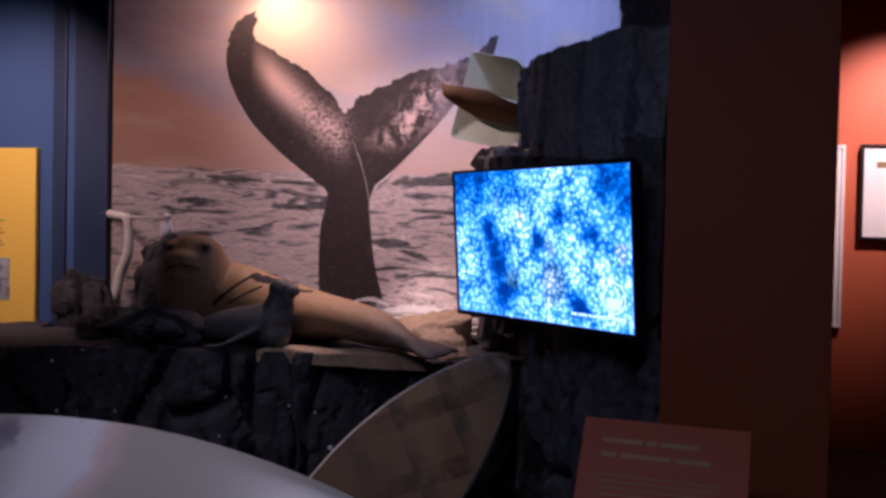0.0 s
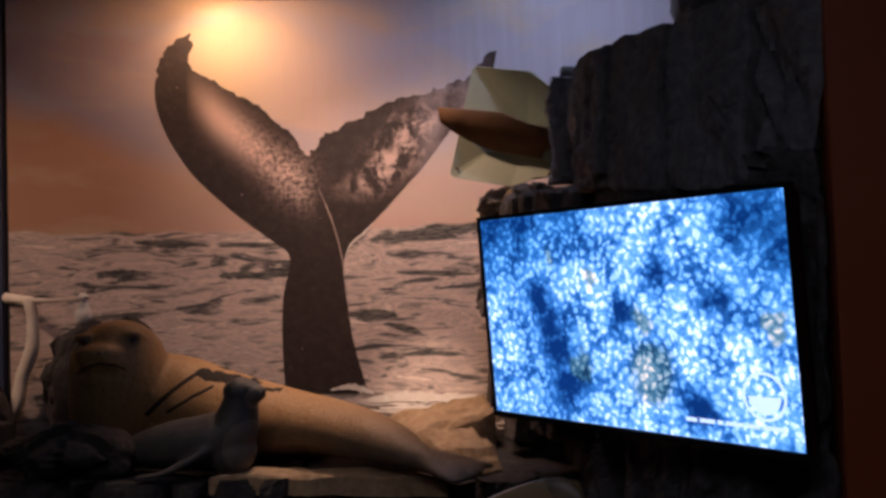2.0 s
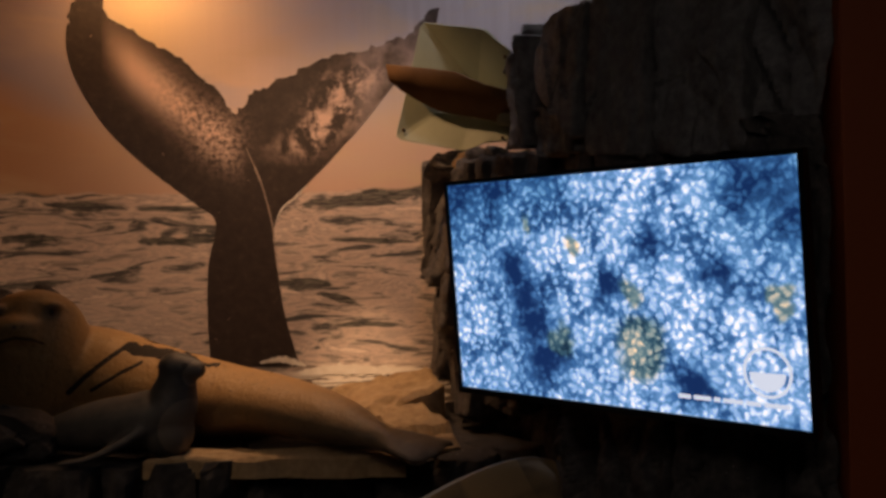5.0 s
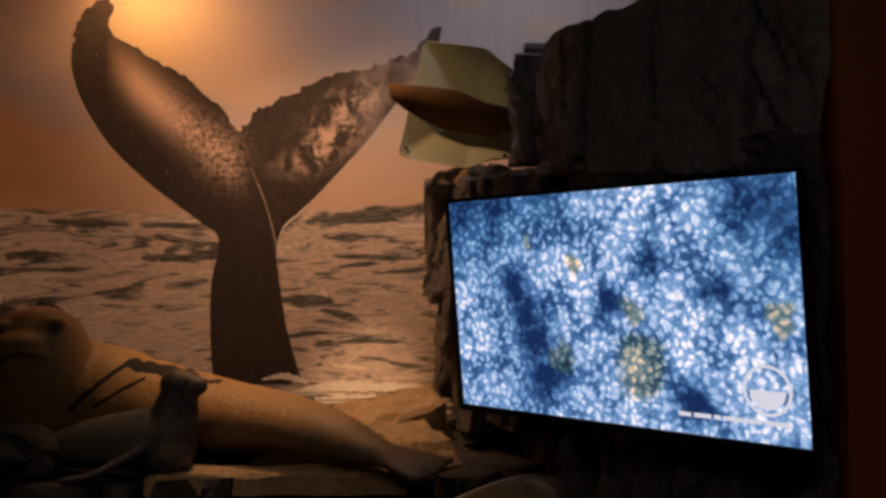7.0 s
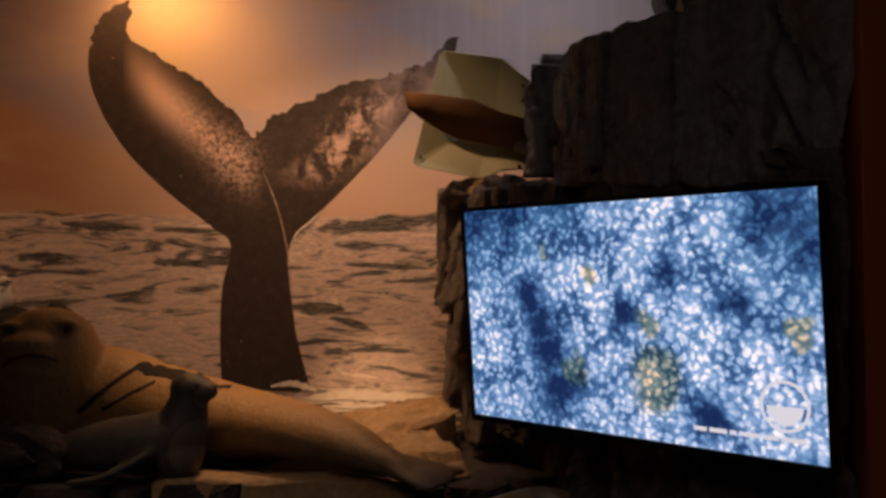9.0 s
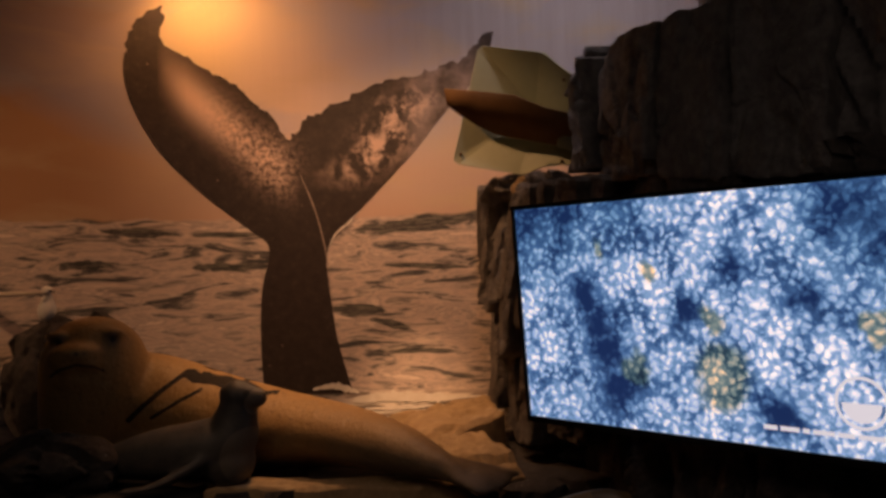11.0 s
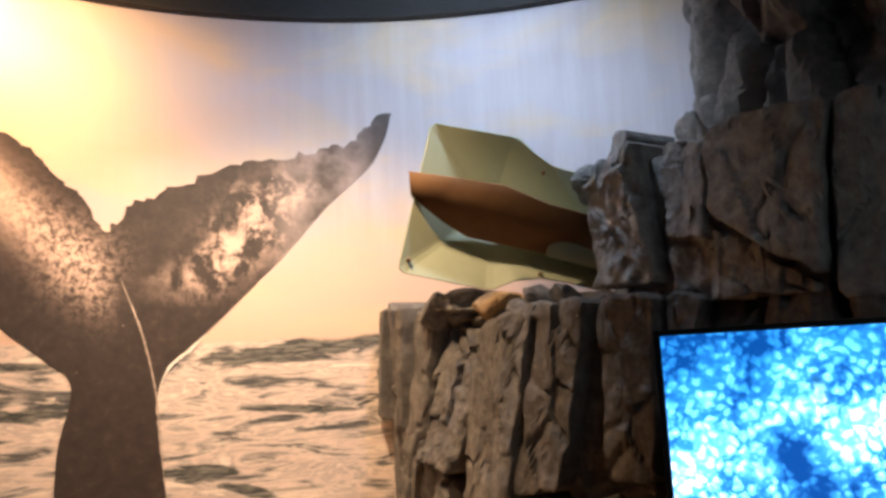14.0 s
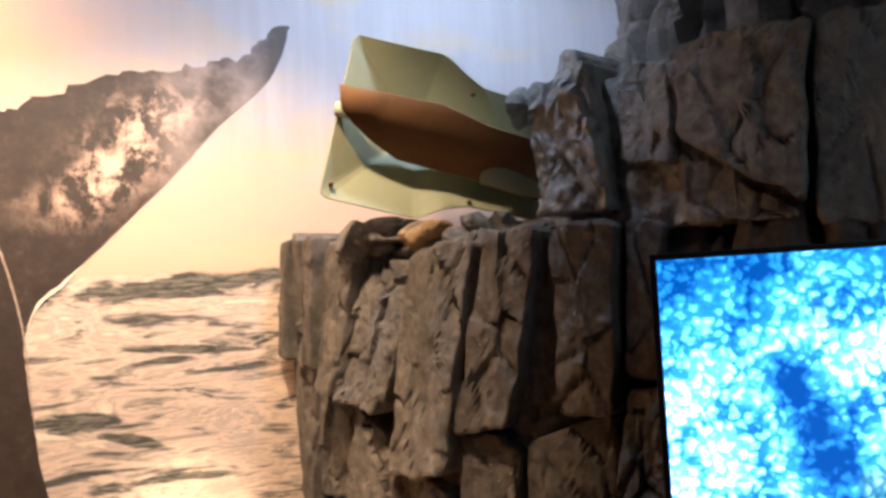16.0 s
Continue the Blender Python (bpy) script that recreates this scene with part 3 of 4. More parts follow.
    for w in r["verts"]:
        w.co = Vector([c * s for c, s in zip(w.co, radii)])
        if m is not None:
            w.co = m @ w.co
        w.co += Vector(centre)
    for f in {f for w in r["verts"] for f in w.link_faces}:
        f.material_index = index
    return bm


def hashed(p, k):
    return (math.sin(p[0] * 12.99 + p[1] * 78.23 + p[2] * 37.7 + k * 4.1) * 43758.5453) % 1.0


def fracture(p, cell, depth, seed, tall=3.2):
    """How far a broken rock face stands out at p: slabs at their own depth and tilt, dark joints between them."""
    q = Vector((p[0] / cell + seed * 7.3, p[1] / cell - seed * 3.1, (p[2] + 0.25 * p[0]) / (cell * tall)))
    q += noise.noise_vector(Vector(p) * 2.2 + Vector((seed, 0, 0))) * 0.10
    d, c = noise.voronoi(q)
    gap = d[1] - d[0]
    away = q - c[0]
    out = (hashed(c[0], 1) - 0.5) * 1.7 + away.x * (hashed(c[0], 2) - 0.5) * 2.6 + away.y * (hashed(c[0], 5) - 0.5) * 2.6 + away.z * (hashed(c[0], 3) - 0.5) * 2.0
    d2, c2 = noise.voronoi(q * 2.1 + Vector((5.1, 1.7, 9.2)))
    away = q * 2.1 + Vector((5.1, 1.7, 9.2)) - c2[0]
    out += (hashed(c2[0], 4) - 0.5) * 0.4 + away.x * (hashed(c2[0], 7) - 0.5) * 0.7 - 0.45 * math.exp(-((d2[1] - d2[0]) / 0.07) ** 2)
    out -= 2.4 * math.exp(-(gap / 0.085) ** 2)
    return out * depth + noise.fractal(Vector(p) * 11.0, 0.8, 2.1, 5) * 0.013


def resample(poly, step):
    out = []
    for (ax, ay), (bx, by) in zip(poly, poly[1:] + poly[:1]):
        n = max(1, round(math.hypot(bx - ax, by - ay) / step))
        out += [(ax + (bx - ax) * i / n, ay + (by - ay) * i / n) for i in range(n)]
    return out


def cliff(bm, foot, z0, z1, cell=0.22, depth=0.05, seed=1, step=0.022, lean=0.0, top=0.05, rise=(0, 0)):
    """A block of broken rock on a footprint that runs counter-clockwise, with a rough top. rise: slope of its top."""
    ring = resample(foot, step)
    n = len(ring)
    cx, cy = sum(p[0] for p in ring) / n, sum(p[1] for p in ring) / n
    normals = []
    for i in range(n):
        (ax, ay), (bx, by) = ring[i - 3], ring[(i + 3) % n]
        v = Vector((by - ay, ax - bx, 0))
        normals.append(v.normalized() if v.length > 1e-6 else Vector((0, 0, 0)))
    rows = max(2, round((z1 - z0) / step))
    made = []
    for j in range(rows + 1):
        row = []
        for i, (x, y) in enumerate(ring):
            h = j / rows
            zt = z1 + rise[0] * (x - cx) + rise[1] * (y - cy)
            zt += top * (noise.noise(Vector((x * 3.3, y * 3.3, seed))) + 0.8 * (hashed(noise.voronoi(Vector((x / cell, y / cell, seed)))[1][0], 6) - 0.5))
            z = z0 + (zt - z0) * h
            d = fracture((x, y, z), cell, depth, seed) - lean * (z - z0)
            if h > 0.9:
                d -= 0.012 * ((h - 0.9) / 0.1) ** 2
            row.append(bm.verts.new(Vector((x, y, z)) + normals[i] * d))
        made.append(row)
    for k in (0.85, 0.65, 0.4, 0.15):
        row = []
        for i, v in enumerate(made[rows]):
            x, y = cx + (v.co.x - cx) * k, cy + (v.co.y - cy) * k
            near = max(0.0, (k - 0.4) / 0.6)
            zt = near * v.co.z + (1 - near) * (z1 + rise[0] * (x - cx) + rise[1] * (y - cy)) + top * 0.6 * noise.fractal(Vector((x * 5, y * 5, seed)), 0.9, 2.1, 4)
            row.append(bm.verts.new((x, y, zt)))
        made.append(row)
    for a, b in zip(made, made[1:]):
        for i in range(n):
            bm.faces.new((a[i], a[(i + 1) % n], b[(i + 1) % n], b[i]))
    bm.faces.new(made[-1])
    return bm


def boulder(bm, centre, size, seed, cell=0.2, depth=0.03, cuts=14, detail=4):
    """A broken stone: a ball cut flat by random planes, then roughened."""
    rng = random.Random(seed)
    planes = []
    for _ in range(cuts):
        v = Vector((rng.gauss(0, 1), rng.gauss(0, 1), rng.gauss(0, 1))).normalized()
        planes.append((v, rng.uniform(0.68, 0.9)))
    r = bmesh.ops.create_icosphere(bm, subdivisions=detail, radius=1.0)
    for v in r["verts"]:
        d = v.co.normalized()
        reach = min([1.0] + [h / max(d.dot(p), 1e-4) for p, h in planes if d.dot(p) > 0.05])
        p = Vector([c * s for c, s in zip(d * reach, size)])
        q = p + Vector(centre)
        v.co = q + d * (fracture(q, cell, depth, seed) * 0.6)
    return bm


def curved_sheet(u0, u1, z0, z1, inner, outer, du=0.04, dz=0.4):
    """A curved slab that follows the mural, its face unrolled in metres."""
    bm = bmesh.new()
    lay = bm.loops.layers.uv.new("uv")
    nu, nz = max(1, round((u1 - u0) / du)), max(1, round((z1 - z0) / dz))
    grid = {}
    for s, off in ((0, inner), (1, outer)):
        for i in range(nu + 1):
            for j in range(nz + 1):
                u, z = u0 + (u1 - u0) * i / nu, z0 + (z1 - z0) * j / nz
                grid[s, i, j] = (bm.verts.new(on_wall(u, z, off)), (u, z))
    def quad(keys):
        f = bm.faces.new([grid[k][0] for k in keys])
        for l, k in zip(f.loops, keys):
            l[lay].uv = grid[k][1]
    for i in range(nu):
        for j in range(nz):
            quad([(0, i, j), (0, i + 1, j), (0, i + 1, j + 1), (0, i, j + 1)])
            quad([(1, i, j), (1, i, j + 1), (1, i + 1, j + 1), (1, i + 1, j)])
        quad([(0, i, 0), (1, i, 0), (1, i + 1, 0), (0, i + 1, 0)])
        quad([(0, i, nz), (0, i + 1, nz), (1, i + 1, nz), (1, i, nz)])
    for j in range(nz):
        quad([(0, 0, j), (0, 0, j + 1), (1, 0, j + 1), (1, 0, j)])
        quad([(0, nu, j), (1, nu, j), (1, nu, j + 1), (0, nu, j + 1)])
    return bm


def print_shape(outline, off):
    """A flat printed shape (u, z) laid on the mural."""
    bm = bmesh.new()
    lay = bm.loops.layers.uv.new("uv")
    bm.faces.new([bm.verts.new((u, 0, z)) for u, z in outline])
    u = min(p[0] for p in outline)
    while u < max(p[0] for p in outline):
        u += 0.05
        bmesh.ops.bisect_plane(bm, geom=bm.verts[:] + bm.edges[:] + bm.faces[:], plane_co=(u, 0, 0), plane_no=(1, 0, 0))
    bmesh.ops.triangulate(bm, faces=bm.faces[:])
    for f in bm.faces:
        for l in f.loops:
            l[lay].uv = (l.vert.co.x, l.vert.co.z)
    for v in bm.verts:
        v.co = on_wall(v.co.x, v.co.z, off)
    return bm


# ---------------------------------------------------------------- the setting
thing("floor", boxed((-5, -7, -0.1), (5, 3.2, 0)), FLOOR, "dark brown carpeted gallery floor", "floor", kind="structure")
thing("ceiling", boxed((-5, -7, 3.2), (5, 3.2, 3.3)), CEIL, "black painted gallery ceiling", "ceiling", kind="structure")
thing("wall_north", curved_sheet(-2.05, 2.3, 0, 3.2, -0.004, -0.12), BLACK, "curved wall that carries the sea mural", "wall", kind="structure")
thing("wall_blue", boxed((-5, 0.757, 0), (-2.47, 0.9, 3.2)), BLUE_PAINT, "dark blue painted gallery wall", "wall", kind="structure")
thing("wall_red", boxed((0.99, -0.6, 0), (1.565, 2.98, 3.2), 0.004), RED_PAINT, "dark red painted partition wall", "wall", kind="structure")
thing("wall_back", boxed((0.9, 3.0, 0), (5, 3.15, 3.2)), RED_PAINT, "lit red wall of the next gallery", "wall", kind="structure")
thing("wall_east", boxed((5, -7, 0), (5.1, 3.2, 3.2)), RED_PAINT, "dark red gallery wall", "wall", kind="structure")
thing("wall_west", boxed((-5.1, -7, 0), (-5, 3.2, 3.2)), BLUE_PAINT, "dark blue gallery wall", "wall", kind="structure")
thing("wall_south", boxed((-5, -7.1, 0), (5, -7, 3.2)), BLUE_PAINT, "dark blue gallery wall", "wall", kind="structure")
thing("trim", curved_sheet(-2.03, 2.25, 3.1, 3.2, 0.05, 0.006), BLACK, "black curved trim along the mural's top", "trim", kind="structure")
for x0, x1, out in ((-2.72, -2.475, 0.035), (-2.90, -2.80, 0.018)):
    thing("trim", boxed((x0, 0.757 - out, 0), (x1, 0.755, 3.195), 0.006), DARK_BLUE, "dark blue upright trim board on the wall", "trim", kind="structure")

# ---------------------------------------------------------------- the mural
mural = root("mural", "printed mural of a whale's tail over a sunset sea", "mural")
part("print", curved_sheet(-2.04, 2.25, 0.4, 3.1, 0.0, -0.003), MURAL, mural)
LEFT = [(-0.70, 0.98), (-0.71, 1.25), (-0.70, 1.50), (-0.66, 1.71), (-0.76, 1.81), (-0.96, 1.97), (-1.16, 2.17), (-1.295, 2.40), (-1.335, 2.60), (-1.285, 2.80), (-1.15, 2.90)]
NOTCH = [(-1.15, 2.76), (-1.10, 2.69), (-0.90, 2.58), (-0.74, 2.46), (-0.64, 2.36), (-0.555, 2.26), (-0.46, 2.35), (-0.30, 2.43), (-0.06, 2.53), (0.18, 2.57), (0.35, 2.615), (0.42, 2.69)]
RIGHT = [(0.50, 2.705), (0.43, 2.53), (0.25, 2.36), (0.08, 2.17), (-0.14, 1.95), (-0.28, 1.81), (-0.37, 1.68), (-0.365, 1.50), (-0.33, 1.25), (-0.26, 0.98)]
outline = []
for i, (u, z) in enumerate(spline(LEFT + NOTCH + RIGHT, 8)):
    ragged = 0.03 if len(LEFT) * 8 - 22 < i < (len(LEFT) + len(NOTCH)) * 8 else 0.003
    outline.append((u + ragged * noise.noise(Vector((u * 30, z * 30, 1))), z + ragged * noise.noise(Vector((u * 30, z * 30, 7)))))
part("tail_picture", print_shape(outline, 0.003), TAIL, mural, "brown-grey whale tail printed on the mural")


def ribbon(rows, off):
    """A printed streak through (u, z, half width)."""
    pts = spline(rows, 14)
    edge = []
    for s in (1, -1):
        side = []
        for i, (u, z, w) in enumerate(pts):
            a, b = pts[max(i - 1, 0)], pts[min(i + 1, len(pts) - 1)]
            d = Vector((b[0] - a[0], b[1] - a[1])).normalized()
            w *= 0.55 + 0.9 * abs(noise.noise(Vector((u * 26, z * 26, s * 3.0)))) + 0.5 * abs(noise.noise(Vector((u * 70, 3.0, s * 5.0))))
            side.append((u - d.y * w * s, z + d.x * w * s))
        edge += side if s == 1 else side[::-1]
    return print_shape(edge, off)


part("water_streak", ribbon([(-0.50, 2.08, 0.001), (-0.44, 1.93, 0.0045), (-0.40, 1.79, 0.005), (-0.375, 1.66, 0.004), (-0.36, 1.50, 0.0025), (-0.34, 1.30, 0.001)], 0.0045), RIM_INK, mural)
part("water_streak", ribbon([(-0.37, 1.69, 0.001), (-0.33, 1.77, 0.006), (-0.26, 1.83, 0.006), (-0.20, 1.89, 0.001)], 0.0045), FOAM_INK, mural)
for rows in (((-0.46, 1.0, 0.006), (-0.36, 1.015, 0.02), (-0.28, 0.995, 0.018), (-0.23, 0.98, 0.006)),
             ((-0.26, 0.945, 0.016), (-0.1, 0.955, 0.032), (0.1, 0.955, 0.03), (0.26, 0.95, 0.014)),
             ((-0.2, 0.90, 0.008), (0.0, 0.905, 0.012), (0.2, 0.92, 0.006)),
             ((-0.1, 0.85, 0.012), (0.1, 0.87, 0.028), (0.3, 0.90, 0.012))):
    part("foam_picture", ribbon(rows, 0.0045), FOAM_INK, mural)


# ---------------------------------------------------------------- rocks
cliff_root = root("rock_cliff", "grey artificial rock cliff with vertical cracks behind the television", "rock")
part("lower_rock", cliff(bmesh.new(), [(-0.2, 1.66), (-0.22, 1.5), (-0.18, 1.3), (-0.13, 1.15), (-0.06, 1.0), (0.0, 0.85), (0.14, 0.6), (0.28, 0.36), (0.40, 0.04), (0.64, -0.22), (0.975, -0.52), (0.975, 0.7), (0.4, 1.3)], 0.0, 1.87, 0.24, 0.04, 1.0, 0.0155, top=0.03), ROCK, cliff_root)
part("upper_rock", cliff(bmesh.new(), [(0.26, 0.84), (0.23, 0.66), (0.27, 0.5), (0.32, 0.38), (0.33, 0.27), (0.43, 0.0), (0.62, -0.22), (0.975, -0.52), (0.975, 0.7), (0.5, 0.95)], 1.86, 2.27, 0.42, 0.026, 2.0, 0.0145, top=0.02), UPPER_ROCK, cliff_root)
part("rock_tower", cliff(bmesh.new(), [(0.62, 0.76), (0.64, 0.6), (0.7, 0.42), (0.8, 0.2), (0.975, 0.05), (0.975, 0.95), (0.7, 0.95)], 2.25, 3.19, 0.3, 0.045, 3.0, 0.02, top=0.01), TOWER_ROCK, cliff_root)

LOWER_FACE = [(-0.335, 1.6), (-0.26, 1.19), (-0.17, 1.0), (-0.11, 0.8), (0.06, 0.56), (0.22, 0.32), (0.40, 0.02), (0.64, -0.22)]
UPPER_FACE = [(0.165, 0.86), (0.14, 0.66), (0.195, 0.48), (0.25, 0.35), (0.26, 0.25), (0.39, -0.02), (0.62, -0.24), (0.975, -0.54)]


def along(line, s):
    """The point at s metres along a plan line, and the way out of the rock there."""
    at = []
    for k in (s - 0.05, s, s + 0.05):
        left_over = k
        for i, (a, b) in enumerate(zip(line, line[1:])):
            a, b = Vector(a), Vector(b)
            if left_over <= (b - a).length or i == len(line) - 2:
                at.append(a + (b - a).normalized() * left_over)
                break
            left_over -= (b - a).length
    d = (at[2] - at[0]).normalized()
    return Vector((at[1].x, at[1].y, 0)), Vector((d.y, -d.x, 0))


def block(line, foot, head, seed, out=0.0, turn=0.0, lean=0.0, thick=0.2, rough=1.0, material=None):
    """A broken block of the cliff: foot and head are its ends (s0, z0, s1, z1) along the face.
    turn: its face swings out towards s1; lean: it falls back as it rises."""
    quad = [Vector(foot[:2]), Vector(foot[2:]), Vector(head[2:]), Vector(head[:2])]
    mid = sum(quad, Vector((0, 0))) / 4
    edge = []
    for i in range(4):
        a, b, c = quad[i - 1], quad[i], quad[(i + 1) % 4]
        near, far = b.lerp(a, min(0.4, 0.014 / (a - b).length)), b.lerp(c, min(0.4, 0.014 / (c - b).length))
        edge += [near, far]
    ring = []
    for a, b in zip(edge, edge[1:] + edge[:1]):
        n = max(1, round((b - a).length / 0.011))
        ring += [a.lerp(b, k / n) for k in range(n)]
    bm = bmesh.new()
    rows = []
    for k, drop in ((1.0, thick), (1.0, 0.05), (1.0, 0.012), (0.985, 0.003), (0.95, 0.0), (0.88, 0.0), (0.82, 0.0), (0.75, 0.0), (0.68, 0.0), (0.6, 0.0), (0.52, 0.0), (0.44, 0.0), (0.36, 0.0), (0.27, 0.0), (0.18, 0.0), (0.09, 0.0)):
        row = []
        for p in ring:
            wob = Vector((noise.noise(Vector((p.x * 14, p.y * 9, seed))), noise.noise(Vector((p.x * 14, p.y * 9, seed + 40))))) * 0.016
            q = mid + (p + wob - mid) * k
            spot_at, way = along(line, q.x)
            here = Vector((q.x * 9, q.y * 4.5, seed * 3.7))
            d, c = noise.voronoi(here)
            away = here - c[0]
            facet = (hashed(c[0], 1) - 0.5) * 0.016 + away.x * (hashed(c[0], 2) - 0.5) * 0.03 + away.y * (hashed(c[0], 3) - 0.5) * 0.03
            groove = 0.012 * math.exp(-((d[1] - d[0]) / 0.06) ** 2) * (hashed(c[0], 4) > 0.4)
            grit = noise.fractal(Vector((q.x * 26, q.y * 20, seed)), 0.75, 2.1, 5) * 0.006 + noise.noise(Vector((q.x * 60, q.y * 9, seed))) * 0.003
            push = out + turn * (q.x - mid.x) - lean * (q.y - mid.y) - drop + rough * (facet - groove + grit)
            row.append(bm.verts.new(spot_at + way * push + Vector((0, 0, q.y))))
        rows.append(row)
    n = len(ring)
    for a, b in zip(rows, rows[1:]):
        for i in range(n):
            bm.faces.new((a[i], a[(i + 1) % n], b[(i + 1) % n], b[i]))
    bm.faces.new(rows[-1])
    bm.faces.new(rows[0][::-1])
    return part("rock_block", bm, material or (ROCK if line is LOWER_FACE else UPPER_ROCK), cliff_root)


# thin lit columns beside the mural, then broad broken columns towards the television
block(LOWER_FACE, (0.0, 1.55, 0.07, 1.54), (0.04, 1.94, 0.12, 1.955), 1, 0.0, 0.2)
block(LOWER_FACE, (0.08, 1.53, 0.14, 1.52), (0.13, 1.965, 0.2, 1.95), 2, -0.01, 0.3)
block(LOWER_FACE, (0.15, 1.52, 0.21, 1.51), (0.21, 1.95, 0.29, 1.94), 3, -0.005, 0.2)
block(LOWER_FACE, (0.215, 1.51, 0.255, 1.5), (0.3, 1.93, 0.38, 1.9), 4, -0.04)
block(LOWER_FACE, (0.26, 1.45, 0.40, 1.435), (0.39, 1.89, 0.50, 1.87), 5, 0.0, 0.15, 0.16)
block(LOWER_FACE, (0.405, 1.43, 0.60, 1.40), (0.505, 1.87, 0.66, 1.83), 6, -0.025, -0.1, 0.22, rough=1.6)
block(LOWER_FACE, (0.625, 1.22, 0.85, 1.235), (0.665, 1.84, 0.95, 1.895), 7, 0.0, 0.08, 0.12)
block(LOWER_FACE, (0.87, 1.34, 1.04, 1.37), (0.99, 1.89, 1.14, 1.885), 8, 0.01, 0.1, 0.03)
block(LOWER_FACE, (1.165, 1.39, 1.315, 1.39), (1.18, 1.885, 1.345, 1.885), 9, 0.0, 0.05)
block(LOWER_FACE, (1.345, 1.48, 1.44, 1.475), (1.37, 1.88, 1.46, 1.87), 10, -0.03)
block(LOWER_FACE, (0.03, 1.0, 0.14, 1.0), (0.02, 1.56, 0.17, 1.54), 11, -0.05, 0.1)
block(LOWER_FACE, (0.14, 1.1, 0.38, 1.12), (0.18, 1.46, 0.30, 1.4), 12, -0.075, -0.2)
block(LOWER_FACE, (0.38, 0.98, 0.60, 1.0), (0.41, 1.45, 0.62, 1.26), 13, -0.01, 0.1, 0.1)
block(LOWER_FACE, (0.61, 0.9, 0.82, 0.92), (0.63, 1.24, 0.84, 1.18), 14, -0.02, 0.06)
block(LOWER_FACE, (0.85, 0.9, 1.02, 0.92), (0.875, 1.36, 1.05, 1.31), 15, -0.005, 0.08, 0.1)
block(LOWER_FACE, (1.04, 0.95, 1.29, 0.95), (1.07, 1.33, 1.30, 1.40), 16, -0.03, -0.1)
block(LOWER_FACE, (1.3, 1.0, 1.45, 1.0), (1.34, 1.46, 1.44, 1.46), 17, 0.02, 0.0, 0.2, rough=1.8)
# the upper courses: a rough corner block, its neighbours and the long slab above the television
block(UPPER_FACE, (0.2, 1.92, 0.45, 1.91), (0.17, 2.2, 0.40, 2.315), 21, 0.0, 0.1, 0.0, rough=1.5)
block(UPPER_FACE, (0.19, 2.2, 0.36, 2.27), (0.285, 2.375, 0.345, 2.35), 22, -0.02, 0.0, 0.2, rough=1.3)
block(UPPER_FACE, (0.47, 2.03, 0.64, 2.0), (0.45, 2.31, 0.62, 2.25), 23, -0.035, 0.1, 0.15)
block(UPPER_FACE, (0.47, 1.85, 0.63, 1.85), (0.48, 2.01, 0.63, 1.985), 24, -0.045, 0.0, 0.0, rough=1.5)
block(UPPER_FACE, (0.66, 2.06, 0.94, 1.87), (0.655, 2.29, 0.985, 2.285), 25, 0.0, 0.03, 0.08)
block(UPPER_FACE, (0.65, 1.85, 0.9, 1.84), (0.65, 2.04, 0.93, 1.85), 26, -0.015, 0.05)
block(UPPER_FACE, (0.96, 1.82, 1.2, 1.8), (0.995, 2.285, 1.22, 2.295), 27, 0.0, 0.05, 0.05)
block(UPPER_FACE, (1.22, 1.8, 1.5, 1.78), (1.235, 2.30, 1.5, 2.32), 28, -0.01, 0.0, 0.06)
for c, s, k in (((0.30, 0.84, 2.28), (0.12, 0.1, 0.08), 11), ((0.58, 0.8, 2.39), (0.06, 0.1, 0.13), 12), ((0.46, 0.72, 2.28), (0.14, 0.12, 0.07), 15), ((-0.1, 1.16, 1.91), (0.17, 0.13, 0.07), 13)):
    part("top_stone", boulder(bmesh.new(), c, s, k, 0.2, 0.02, 9), TOWER_ROCK, cliff_root)
for c, s, k in (((0.12, 0.8, 1.885), (0.2, 0.14, 0.06), 16), ((0.06, 1.06, 1.875), (0.18, 0.16, 0.06), 17)):
    part("top_stone", boulder(bmesh.new(), c, s, k, 0.12, 0.03, 9), ROCK, cliff_root)
for c, s, k in (((-0.06, 1.0, 1.9), (0.05, 0.06, 0.05), 21), ((-0.01, 0.93, 1.915), (0.06, 0.05, 0.035), 22)):
    part("ochre_stone", boulder(bmesh.new(), c, s, k, detail=3), SAND_ROCK, cliff_root, "ochre stone under the metal fin")

ledge_root = root("rock_ledge", "dark lava rock ledge under the seal statues", "rock ledge")
ledge_rocks = []
for k, foot in enumerate(([(-3.1, -0.75), (-2.5, -0.5), (-1.95, -0.2), (-1.9, 0.9), (-2.4, 0.72), (-3.1, 0.72)],
                          [(-1.95, -0.2), (-1.5, -0.02), (-1.0, 0.12), (-0.85, 0.15), (-0.8, 1.6), (-1.6, 1.3), (-1.95, 1.0)],
                          [(-0.86, 0.14), (-0.5, 0.18), (0.05, 0.22), (0.3, 0.45), (0.0, 1.3), (-0.74, 1.6), (-0.84, 1.55)])):
    ledge_rocks.append(part("ledge_rock", cliff(bmesh.new(), foot, 0.0, 0.85, 0.3, 0.045, 4.0 + k, 0.025, top=0.02), DARK_ROCK, ledge_root))
rng = random.Random(5)
spots = [v for o in ledge_rocks for v in o.data.vertices if v.normal.y < -0.55 and 0.3 < v.co.z < 0.86 and -2.4 < v.co.x < 0.2]
shells = bmesh.new()
